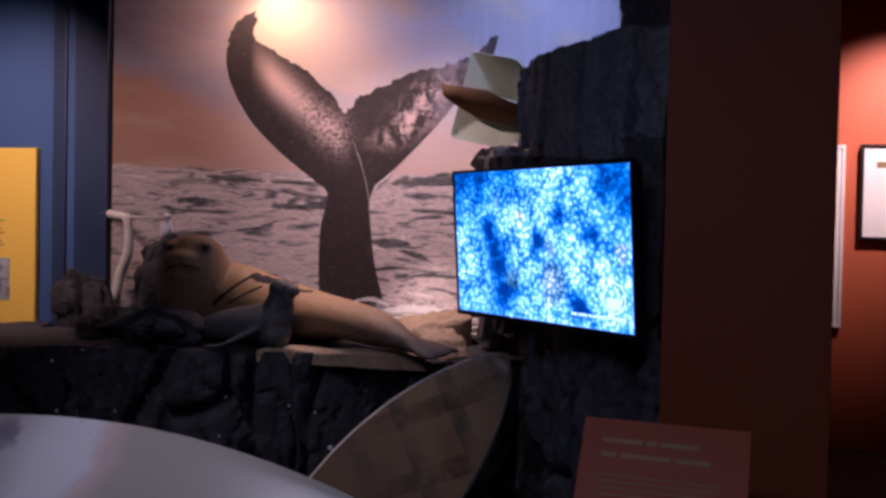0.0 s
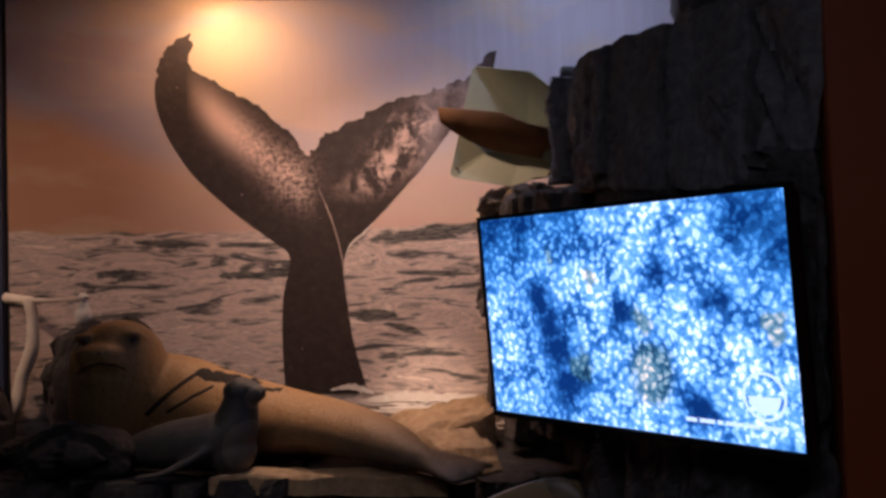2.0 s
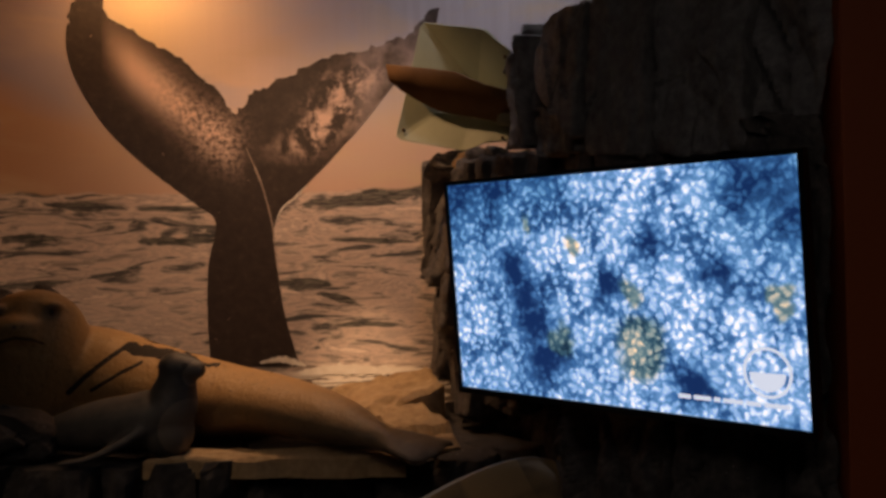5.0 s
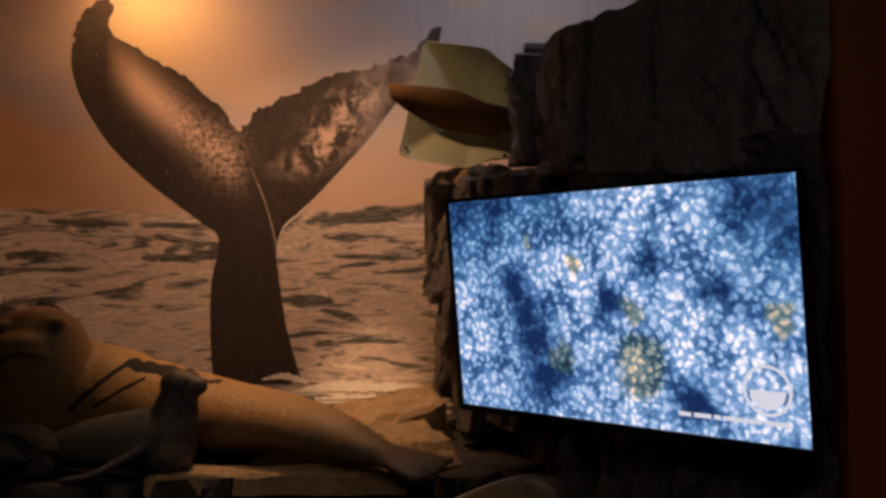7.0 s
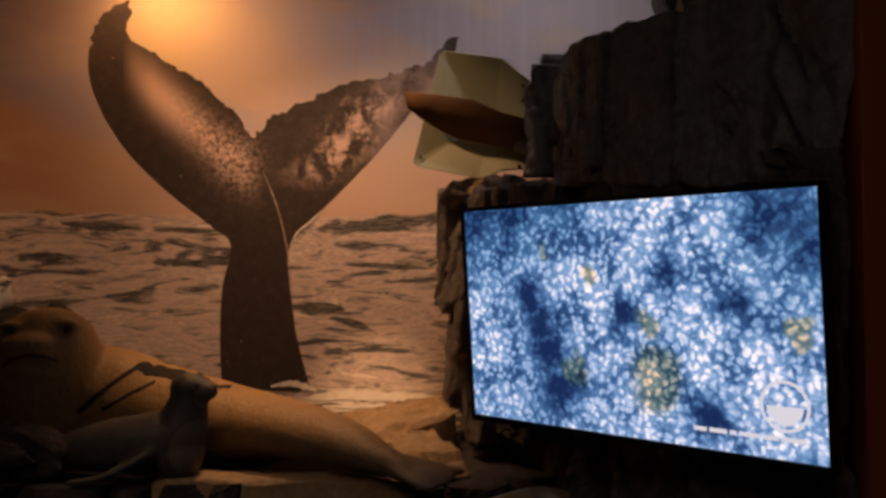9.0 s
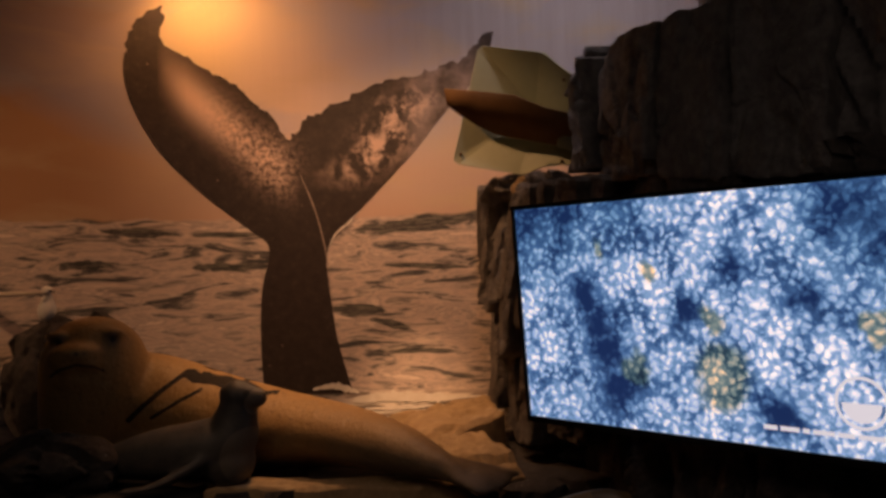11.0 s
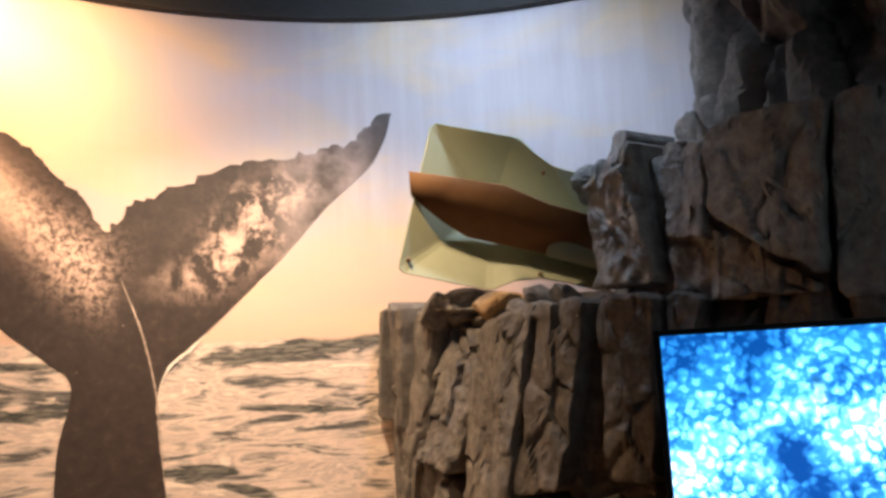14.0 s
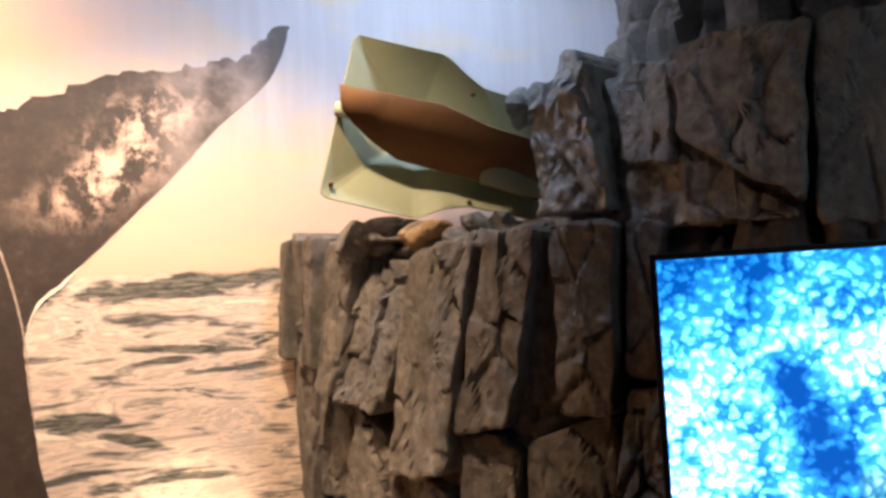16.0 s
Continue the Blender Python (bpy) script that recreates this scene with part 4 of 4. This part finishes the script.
for v in rng.sample(spots, 48):
    if noise.noise(v.co * 2.2) > -0.05:
        r = rng.uniform(0.006, 0.014)
        ball(shells, v.co, (r, r * 0.7, r), u=8, v=6)
thing("barnacles", shells, FEATHER, "small white barnacles scattered over the rock ledge", "barnacles", kind="stuff")
for c, s, k in (((-2.56, 0.62, 0.98), (0.22, 0.13, 0.25), 31), ((-2.12, 0.84, 1.08), (0.25, 0.2, 0.36), 37), ((-1.93, 0.9, 1.13), (0.18, 0.18, 0.3), 33), ((-1.66, 0.14, 0.93), (0.26, 0.17, 0.12), 34), ((-2.15, 0.3, 0.9), (0.22, 0.2, 0.13), 35)):
    thing("boulder", boulder(bmesh.new(), c, s, k, 0.2, 0.035, 11), DARK_ROCK, "dark lava boulder on the rock ledge", "rock", group="boulders on the ledge")


def slab(corners, bottom, seed, rough=1.0, n=16):
    """A broken flat slab: a sloping top on four corners, ragged at its edges, down to its bottom."""
    bm = bmesh.new()
    a, b, c, d = [Vector(p) for p in corners]
    rows = []
    for i in range(n + 1):
        row = []
        for j in range(n + 1):
            p = a.lerp(b, i / n).lerp(d.lerp(c, i / n), j / n)
            q = Vector((p.x, p.y, seed))
            step = 0.03 * (hashed(noise.voronoi(q * 6.5)[1][0], 3) - 0.5)
            rim = 0.02 if i in (0, n) or j in (0, n) else 0.0
            row.append(bm.verts.new(p + Vector((0.03 * noise.noise(q * 9), 0.03 * noise.noise(q * 9 + Vector((4, 0, 0))), rough * (step - rim + 0.012 * noise.fractal(q * 14, 0.8, 2.1, 4))))))
        rows.append(row)
    for i in range(n):
        for j in range(n):
            bm.faces.new((rows[i][j], rows[i + 1][j], rows[i + 1][j + 1], rows[i][j + 1]))
    r = bmesh.ops.extrude_face_region(bm, geom=bm.faces[:])
    for v in r["geom"]:
        if isinstance(v, bmesh.types.BMVert):
            v.co.z = bottom
    bmesh.ops.recalc_face_normals(bm, faces=bm.faces)
    return bm


for corners, bottom, k in ((((-0.70, 1.10, 0.95), (-0.26, 1.16, 1.05), (-0.16, 0.86, 1.01), (-0.44, 0.62, 0.92)), 0.82, 41),
                           (((-0.42, 0.62, 0.93), (-0.22, 0.76, 0.97), (-0.02, 0.40, 0.895), (-0.14, 0.3, 0.88)), 0.82, 42),
                           (((-1.10, 0.24, 0.875), (-0.26, 0.33, 0.88), (-0.20, 0.2, 0.872), (-1.08, 0.13, 0.868)), 0.8, 43)):
    thing("sandstone_slab", slab(corners, bottom, k, 0.35 if k == 43 else 1.0), SAND_ROCK, "flat tan sandstone slab beside the seal statue", "rock", group="sandstone slabs")

# ---------------------------------------------------------------- the television
A, Q, TW, TH = radians(38), radians(4.3), 1.107, 0.623
side = Vector((math.cos(A), -math.sin(A), 0))
upward = Vector((-math.sin(Q) * math.sin(A), -math.sin(Q) * math.cos(A), math.cos(Q)))
facing = side.cross(upward)
frame_tv = Matrix((side, upward, facing)).transposed().to_4x4()
frame_tv.translation = Vector((0, 0, 1.75)) - upward * TH
tv = root("television", "black wall-mounted television that shows a blue coral reef", "television", frame_tv)


def screen_mesh():
    bm = bmesh.new()
    lay = bm.loops.layers.uv.new("uv")
    f = bm.faces.new([bm.verts.new((x * TW, y * TH, 0)) for x, y in ((0, 0), (1, 0), (1, 1), (0, 1))])
    for l in f.loops:
        l[lay].uv = (l.vert.co.x / TW, l.vert.co.y / TH)
    bmesh.ops.solidify(bm, geom=bm.faces[:], thickness=0.004)
    return bm


screen = part("screen", screen_mesh(), SCREEN, tv, "lit screen with a blue reef picture")
bezel = bmesh.new()
for lo, hi in (((-0.014, -0.02, -0.02), (TW + 0.014, 0, 0.006)), ((-0.014, TH, -0.02), (TW + 0.014, TH + 0.013, 0.006)), ((-0.014, 0, -0.02), (0, TH, 0.006)), ((TW, 0, -0.02), (TW + 0.014, TH, 0.006))):
    box(bezel, lo, hi, 0.002)
bezel_part = part("bezel", bezel, PLASTIC, tv)
part("back_case", boxed((0.0, 0.0, -0.065), (TW, TH, -0.008), 0.012), PLASTIC, tv)
part("wall_bracket", boxed((0.35, 0.15, -0.30), (0.75, 0.45, -0.066), 0.006), STEEL, tv)
part("badge", boxed((TW * 0.5 - 0.03, -0.016, 0.0065), (TW * 0.5 + 0.03, -0.008, 0.008)), STEEL, bezel_part, "small metal badge on the lower bezel")


def ring(x, y, r0, r1, z, a0=0.0, a1=math.tau, n=40):
    bm = bmesh.new()
    rows = [[bm.verts.new((x + r * math.cos(a0 + (a1 - a0) * i / n), y + r * math.sin(a0 + (a1 - a0) * i / n), z)) for i in range(n + 1)] for r in (r0, r1)]
    for i in range(n):
        bm.faces.new((rows[0][i], rows[1][i], rows[1][i + 1], rows[0][i + 1]))
    bmesh.ops.solidify(bm, geom=bm.faces[:], thickness=0.0006)
    return bm


part("round_mark", ring(TW - 0.1, 0.125, 0.053, 0.061, 0.0016), LOGO, screen)
part("round_mark", ring(TW - 0.1, 0.125, 0.002, 0.045, 0.0016, math.pi, math.tau), LOGO, screen)

for x0, x1 in ((-0.34, -0.305), (-0.297, -0.25), (-0.242, -0.225), (-0.217, -0.165), (-0.157, -0.12), (-0.112, -0.05)):
    part("text_bar", boxed((TW + x0, 0.043, 0.0011), (TW + x1, 0.054, 0.0017)), LOGO, screen)

# ---------------------------------------------------------------- the metal tail fin
fin = root("metal_tail_fin", "pale green metal tail fin with brown blade wedged in rocks", "metal fin")


def plate(points, faces, thick=0.008):
    bm = bmesh.new()
    vs = [bm.verts.new(p) for p in points]
    for f in faces:
        bm.faces.new([vs[i] for i in f])
    bmesh.ops.recalc_face_normals(bm, faces=bm.faces)
    bmesh.ops.solidify(bm, geom=bm.faces[:], thickness=thick)
    return bm


HUB0, FOLD, HUB1 = Vector((-0.292, 1.022, 2.272)), Vector((-0.01, 1.12, 2.24)), Vector((0.34, 0.98, 2.06))
part("upper_fin", plate([HUB0, (-0.245, 1.014, 2.455), (-0.238, 1.013, 2.487), (-0.218, 1.012, 2.506), (0.03, 0.957, 2.452), (0.05, 0.952, 2.444), (0.1, 0.945, 2.392), (0.15, 0.938, 2.352), (0.2, 0.93, 2.336), (0.3, 0.91, 2.31), HUB1, FOLD],
                        [(0, 1, 11), (1, 2, 11), (2, 3, 11), (3, 4, 11), (4, 5, 6, 11), (6, 7, 11), (7, 8, 10, 11), (8, 9, 10)], 0.006), GREEN_METAL, fin)
part("lower_fin", plate([HUB0, (-0.35, 1.027, 2.055), (-0.352, 1.027, 2.035), (-0.335, 1.027, 2.018), (-0.075, 1.02, 1.962), (-0.045, 1.015, 1.962), (0.02, 1.0, 1.985), (0.1, 0.98, 1.99), (0.18, 0.955, 1.972), (0.31, 0.9, 1.93), HUB1, FOLD],
                        [(0, 11, 1), (1, 11, 2), (2, 11, 3), (3, 11, 4), (4, 11, 5), (5, 11, 6), (6, 11, 7), (7, 11, 10, 8), (8, 10, 9)], 0.006), GREEN_METAL, fin)
part("side_blade", plate([(-0.350, 0.833, 2.302), (-0.343, 0.85, 2.24), (-0.30, 0.875, 2.205), (-0.234, 0.9, 2.162), (-0.153, 0.928, 2.121), (0.0, 0.915, 2.085), (0.127, 0.9, 2.054), (0.275, 0.86, 1.998), (0.19, 0.71, 2.143), (0.053, 0.74, 2.187), (-0.067, 0.78, 2.25), (-0.2, 0.806, 2.276)],
                         [(0, 1, 2, 11), (2, 3, 11), (3, 4, 10, 11), (4, 5, 10), (5, 6, 9, 10), (6, 7, 8, 9)], 0.006), BROWN_METAL, fin, "brown blade", True)
skin = bmesh.new()
loft(skin, [(0.09, 0.875, 2.05, 0.006, 0.008), (0.115, 0.868, 2.066, 0.026, 0.03), (0.16, 0.86, 2.073, 0.038, 0.046), (0.22, 0.852, 2.066, 0.042, 0.055), (0.33, 0.835, 2.045, 0.045, 0.06)], 20)
part("side_skin", skin, GREEN_METAL, fin, "pale green curved skin panel", True)
for at, holder in (((0.12, 0.948, 2.33), "upper_fin"), ((-0.32, 1.02, 2.06), "lower_fin"), ((0.1, 0.975, 2.005), "lower_fin")):
    rivet = bmesh.new()
    ball(rivet, at, (0.007, 0.012, 0.007), u=10, v=8)
    part("rivet", rivet, BROWN_METAL, bpy.data.objects[holder])
tube = bmesh.new()
loft(tube, [(-0.3, 1.01, 2.278, 0.016, 0.02), (-0.24, 0.985, 2.262, 0.024, 0.028), (-0.05, 0.99, 2.19, 0.05, 0.05), (0.3, 0.9, 2.06, 0.06, 0.06)])
part("centre_tube", tube, GREEN_METAL, fin, "pale green tube between the fins", smooth=True)
part("bolt_hole", boulder(bmesh.new(), (-0.098, 0.897, 2.176), (0.022, 0.014, 0.02), 61, detail=2), PUP_DARK, fin, "dark bolt hole")

# ---------------------------------------------------------------- statues, bird, driftwood
SPINE = [(-0.20, 0.13, 0.925, 0.03, 0.025), (-0.32, 0.19, 0.95, 0.075, 0.055), (-0.46, 0.28, 0.975, 0.12, 0.085), (-0.70, 0.42, 1.0, 0.17, 0.105), (-0.94, 0.5, 1.0, 0.2, 0.145),
         (-1.24, 0.55, 1.02, 0.21, 0.195), (-1.48, 0.55, 1.07, 0.21, 0.215), (-1.62, 0.5, 1.1, 0.17, 0.19), (-1.70, 0.46, 1.1, 0.08, 0.1)]


def seal_mesh():
    bm = bmesh.new()
    loft(bm, SPINE, 28)
    # neck and throat, one thick column with the head, then the muzzle
    loft(bm, [(*face(0.0, -0.05, 0.88), 0.17, 0.14), (*face(0.0, -0.03, 0.98), 0.2, 0.17), (*face(0.0, -0.01, 1.08), 0.205, 0.178), (*face(0.0, 0.01, 1.18), 0.203, 0.185), (*face(-0.005, 0.02, 1.28), 0.192, 0.18), (*face(-0.005, 0.02, 1.36), 0.16, 0.15), (*face(-0.005, 0.01, 1.42), 0.09, 0.085), (*face(-0.005, 0.01, 1.435), 0.03, 0.03)], 32, up=(0.49, -0.87, 0))
    head = look(face(0, 0, 0), face(0, 1, 0.12)).to_3x3().to_4x4()
    ball(bm, face(-0.06, 0.14, 1.305), (0.105, 0.05, 0.1), m=head, u=28, v=18)
    ball(bm, face(-0.09, 0.165, 1.275), (0.055, 0.035, 0.06), m=head, u=24, v=16)
    ball(bm, face(-0.025, 0.17, 1.275), (0.055, 0.035, 0.06), m=head, u=24, v=16)
    ball(bm, face(-0.05, 0.12, 1.215), (0.1, 0.06, 0.085), m=head, u=24, v=16)
    ball(bm, face(-0.125, 0.12, 1.375), (0.045, 0.022, 0.04), m=head, u=16, v=12)
    ball(bm, face(0.06, 0.135, 1.378), (0.045, 0.022, 0.04), m=head, u=16, v=12)
    # hind flippers
    for dx, dy, z, wide in ((0.22, -0.02, 0.905, 0.05), (0.17, -0.1, 0.892, 0.05), (0.235, 0.05, 0.91, 0.042), (0.205, -0.06, 0.898, 0.03)):
        loft(bm, [(-0.34, 0.2, 0.945, 0.05, 0.04), (-0.3 + dx * 0.5, 0.18 + dy * 0.5, (0.945 + z) / 2, 0.05, 0.026), (-0.3 + dx, 0.18 + dy, z, wide, 0.013), (-0.3 + dx * 1.15, 0.18 + dy * 1.15, z - 0.006, wide * 0.6, 0.007)], 14, 5)
    return bm


def moulded(ob, voxel):
    """One smooth cast skin over the joined forms."""
    m = ob.modifiers.new("skin", "REMESH")
    m.mode, m.voxel_size, m.use_smooth_shade = "VOXEL", voxel, True
    m = ob.modifiers.new("smooth", "SMOOTH")
    m.factor, m.iterations = 0.5, 8
    return ob


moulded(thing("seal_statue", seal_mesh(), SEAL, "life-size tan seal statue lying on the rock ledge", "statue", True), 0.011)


def pup_mesh():
    bm = bmesh.new()
    loft(bm, [(-1.56, 0.25, 0.9, 0.03, 0.03), (-1.44, 0.23, 0.94, 0.07, 0.06), (-1.28, 0.21, 0.965, 0.1, 0.09), (-1.12, 0.2, 0.985, 0.11, 0.1), (-1.02, 0.2, 1.02, 0.1, 0.095), (-0.99, 0.2, 1.1, 0.075, 0.075), (-0.975, 0.2, 1.16, 0.06, 0.055), (-0.955, 0.2, 1.195, 0.03, 0.03)], 20)
    loft(bm, [(-1.04, 0.2, 1.165, 0.035, 0.035), (-0.99, 0.2, 1.168, 0.066, 0.056), (-0.94, 0.195, 1.165, 0.054, 0.047), (-0.905, 0.19, 1.165, 0.04, 0.035), (-0.88, 0.19, 1.167, 0.022, 0.02)], 16)
    loft(bm, [(-1.06, 0.12, 0.98, 0.03, 0.03), (-1.14, 0.085, 0.93, 0.035, 0.018), (-1.24, 0.06, 0.885, 0.035, 0.01), (-1.34, 0.05, 0.872, 0.025, 0.006)], 12)
    ball(bm, (-1.02, 0.2, 0.95), (0.09, 0.095, 0.095))
    return bm


moulded(thing("seal_pup_statue", pup_mesh(), PUP, "small grey seal pup statue with raised head beside the large seal", "statue", True), 0.008)

bird = bmesh.new()
loft(bird, [(-2.115, 0.84, 1.405, 0.012, 0.012), (-2.115, 0.83, 1.43, 0.036, 0.034), (-2.112, 0.83, 1.465, 0.038, 0.036), (-2.108, 0.83, 1.5, 0.024, 0.024), (-2.105, 0.825, 1.525, 0.018, 0.018)], 14, up=(0, -1, 0))
ball(bird, (-2.105, 0.82, 1.535), (0.024, 0.026, 0.022), 0, u=14, v=10)
loft(bird, [(-2.085, 0.81, 1.535, 0.006, 0.006), (-2.055, 0.8, 1.53, 0.002, 0.002)], 8, 3, 1)
loft(bird, [(-2.13, 0.85, 1.46, 0.02, 0.01), (-2.15, 0.86, 1.42, 0.012, 0.006)], 8, 3, 1)
thing("bird_statue", bird, (FEATHER, PUP_DARK), "small white seabird statue on a dark boulder", "statue", True)

wood = bmesh.new()
loft(wood, [(-2.56, 0.70, 0.83, 0.03, 0.03), (-2.50, 0.72, 0.90, 0.034, 0.034), (-2.41, 0.73, 1.04, 0.032, 0.032), (-2.385, 0.74, 1.17, 0.03, 0.03), (-2.335, 0.75, 1.3, 0.033, 0.033), (-2.33, 0.75, 1.42, 0.027, 0.027), (-2.345, 0.75, 1.51, 0.028, 0.028), (-2.37, 0.75, 1.535, 0.02, 0.02)], 14, up=(0, -1, 0))
loft(wood, [(-2.58, 0.75, 1.555, 0.016, 0.018), (-2.52, 0.75, 1.55, 0.028, 0.028), (-2.42, 0.75, 1.535, 0.024, 0.024), (-2.33, 0.75, 1.525, 0.018, 0.02)], 12)
loft(wood, [(-2.36, 0.75, 1.53, 0.014, 0.014), (-2.22, 0.76, 1.525, 0.009, 0.009), (-2.09, 0.77, 1.53, 0.004, 0.004)], 10)
loft(wood, [(-2.50, 0.72, 0.90, 0.022, 0.022), (-2.44, 0.68, 0.86, 0.014, 0.014), (-2.40, 0.66, 0.84, 0.008, 0.008)], 10)
for v in wood.verts:
    v.co += v.normal * 0.004 * noise.noise(v.co * 30)
thing("driftwood", wood, DRIFT, "bleached white crooked driftwood branch standing on the rock ledge", "driftwood", True)


# ---------------------------------------------------------------- boards and stones
def board_mesh(length, width, thick, nose=0.55, n=40, cut=0.0):
    """An oval board, rounded at its rails: x along, y across, z up."""
    bm = bmesh.new()
    lay = bm.loops.layers.uv.new("uv")
    rows = []
    for i in range(n + 1):
        t = cut + (1 - cut) * i / n
        x = (t - 0.5) * length
        w = width / 2 * max(1e-3, math.sin(math.pi * t)) ** nose
        row = []
        for k in range(16):
            a = k * math.tau / 16
            c, s = math.cos(a), math.sin(a)
            row.append(bm.verts.new((x, w * math.copysign(abs(c) ** 0.6, c), thick / 2 * math.copysign(abs(s) ** 0.5, s) * min(1, w * 12) + 0.03 * (2 * t - 1) ** 2)))
        rows.append(row)
    for r, q in zip(rows, rows[1:]):
        for k in range(16):
            f = bm.faces.new((r[k], r[(k + 1) % 16], q[(k + 1) % 16], q[k]))
            f.material_index = 1 if k in (15, 0, 7, 8) else 0
    bm.faces.new(rows[0])
    bm.faces.new(rows[-1][::-1])
    for f in bm.faces:
        for l in f.loops:
            l[lay].uv = (l.vert.co.x, l.vert.co.y)
    return bm


def board_parts(parent, deck, *shape, **more):
    """The deck and its pale rail, as two parts."""
    for name, keep, material in (("deck", 0, deck), ("rail", 1, RAIL)):
        bm = board_mesh(*shape, **more)
        bmesh.ops.delete(bm, geom=[f for f in bm.faces if f.material_index != keep], context="FACES")
        for f in bm.faces:
            f.material_index = 0
        part(name, bm, material, parent, "pale worn rail" if keep else "", True)


def leaning(x_axis, face, centre):
    a = Vector(x_axis).normalized()
    c = Vector(face)
    c = (c - a * c.dot(a)).normalized()
    m = Matrix((a, c.cross(a), c)).transposed().to_4x4()
    m.translation = centre
    return m


skim = root("skimboard", "worn tan skimboard with brown check pattern leaning on the ledge", "skimboard", leaning((0.66, 0.08, 0.75), (-0.1, -0.96, 0.2), (-0.30, -0.20, 0.24)))
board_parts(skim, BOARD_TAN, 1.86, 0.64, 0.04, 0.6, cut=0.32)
white = root("surfboard", "white surfboard with faded print leaning lengthwise against the ledge", "surfboard", leaning((1.0, 0.06, -0.03), (0.0, -0.72, 0.69), (-1.55, -0.72, 0.37)))
board_parts(white, BOARD_WHITE, 3.0, 0.6, 0.055, 0.8)
thing("rock_bed", cliff(bmesh.new(), [(-3.2, -1.0), (-1.0, -0.95), (0.3, -0.75), (0.9, -0.7), (0.9, -0.4), (0.2, 0.4), (-1.0, 0.3), (-3.2, -0.5)], 0.0, 0.1, 0.25, 0.03, 8.0, 0.04, top=0.03), DARK_ROCK, "low dark rock bed in front of the ledge", "rock bed")
for x, y, z, r, k in ((-0.52, -0.3, 0.2, 0.07, 51), (-0.2, -0.33, 0.24, 0.09, 52), (-0.36, -0.42, 0.15, 0.08, 53), (-0.05, -0.40, 0.16, 0.07, 54), (0.1, -0.42, 0.14, 0.06, 55)):
    b = bmesh.new()
    ball(b, (x, y, r * 0.8 + 0.09), (r, r * 0.85, r * 0.8), u=20, v=14)
    for v in b.verts:
        v.co += (v.co - Vector((x, y, z))) * 0.12 * noise.noise(v.co * 9 + Vector((k, 0, 0)))
    thing("beach_stone", b, STONE, "rounded grey beach stone in front of the skimboard", "stone", True, "beach stones")

# ---------------------------------------------------------------- panels
panel = root("exhibit_panel", "bright yellow exhibit panel with a small photograph on the blue wall", "sign")
panel_board = part("board", boxed((-3.75, 0.715, 0.685), (-3.008, 0.745, 1.955), 0.003), YELLOW, panel)
part("standoff", boxed((-3.6, 0.745, 1.2), (-3.2, 0.757, 1.6)), STEEL, panel)
PHOTO = plain("grey_photograph", (0.1, 0.1, 0.11), (0.5, 0.5, 0.5), 22.0, 0.4, bump=0.0)
part("photograph", boxed((-3.5, 0.711, 0.98), (-3.205, 0.7149, 1.25)), PHOTO, panel_board, "small grey photograph")
part("photograph", boxed((-3.7, 0.711, 1.55), (-3.375, 0.7149, 1.83)), PHOTO, panel_board, "small grey photograph")
for i in range(7):
    part("text_bar", boxed((-3.68, 0.7125, 1.33 + 0.026 * i), (-3.25 - 0.02 * (i % 3), 0.7149, 1.338 + 0.026 * i)), GREY_INK, panel_board)

lectern_at = Matrix.Translation((1.04, -0.9, 0.86)) @ Matrix.Rotation(radians(-3), 4, "Z") @ Matrix.Rotation(radians(-35), 4, "X")
sign = root("reading_panel", "tilted red-brown reading panel with cream lettering on a stand", "sign", lectern_at)
sign_face = part("panel", boxed((-0.27, -0.02, -0.42), (0.27, 0.0, 0.0), 0.004), PLAQUE, sign)
for z, x1 in ((-0.085, 0.12), (-0.135, 0.14)):
    x = -0.2
    for w in (0.13, 0.03, 0.12) if x1 < 0.13 else (0.05, 0.16, 0.11):
        part("text_bar", boxed((x, -0.0215, z), (x + w, -0.0203, z + 0.015)), CREAM, sign_face)
        x += w + 0.015
for i in range(6):
    part("text_bar", boxed((-0.2, -0.0215, -0.2 - 0.022 * i), (0.19 - 0.03 * (i % 2), -0.0203, -0.196 - 0.022 * i)), CREAM, sign_face)
part("stand", boxed((-0.04, 0.0, -0.4), (0.04, 0.03, -0.05), 0.004), STEEL, sign)
leg = boxed((0.99, -0.86, 0.0), (1.07, -0.80, 0.72), 0.005)
leg.transform(lectern_at.inverted())
part("leg", leg, STEEL, sign)

for x0, x1, z0, z1, out, text in ((1.58, 1.93, 0.86, 2.14, 0.03, True), (2.03, 2.75, 1.48, 2.14, 0.04, True)):
    poster = root("framed_panel", "white printed panel in a black frame on the red wall", "framed panel", group="framed panels")
    sheet = part("sheet", boxed((x0 + 0.02, 3.0 - out, z0 + 0.02), (x1 - 0.02, 2.998, z1 - 0.02)), PAPER, poster)
    rim = bmesh.new()
    for lo, hi in (((x0, 3 - out - 0.01, z0), (x1, 2.998, z0 + 0.02)), ((x0, 3 - out - 0.01, z1 - 0.02), (x1, 2.998, z1)), ((x0, 3 - out - 0.01, z0 + 0.02), (x0 + 0.02, 2.998, z1 - 0.02)), ((x1 - 0.02, 3 - out - 0.01, z0 + 0.02), (x1, 2.998, z1 - 0.02))):
        box(rim, lo, hi)
    part("frame", rim, PAPER if x0 < 2 else PLASTIC, poster)
    part("text_bar", boxed((x0 + 0.1, 3 - out - 0.002, z1 - 0.16), (x1 - 0.12, 3 - out - 0.0003, z1 - 0.12)), GREY_INK, sheet)
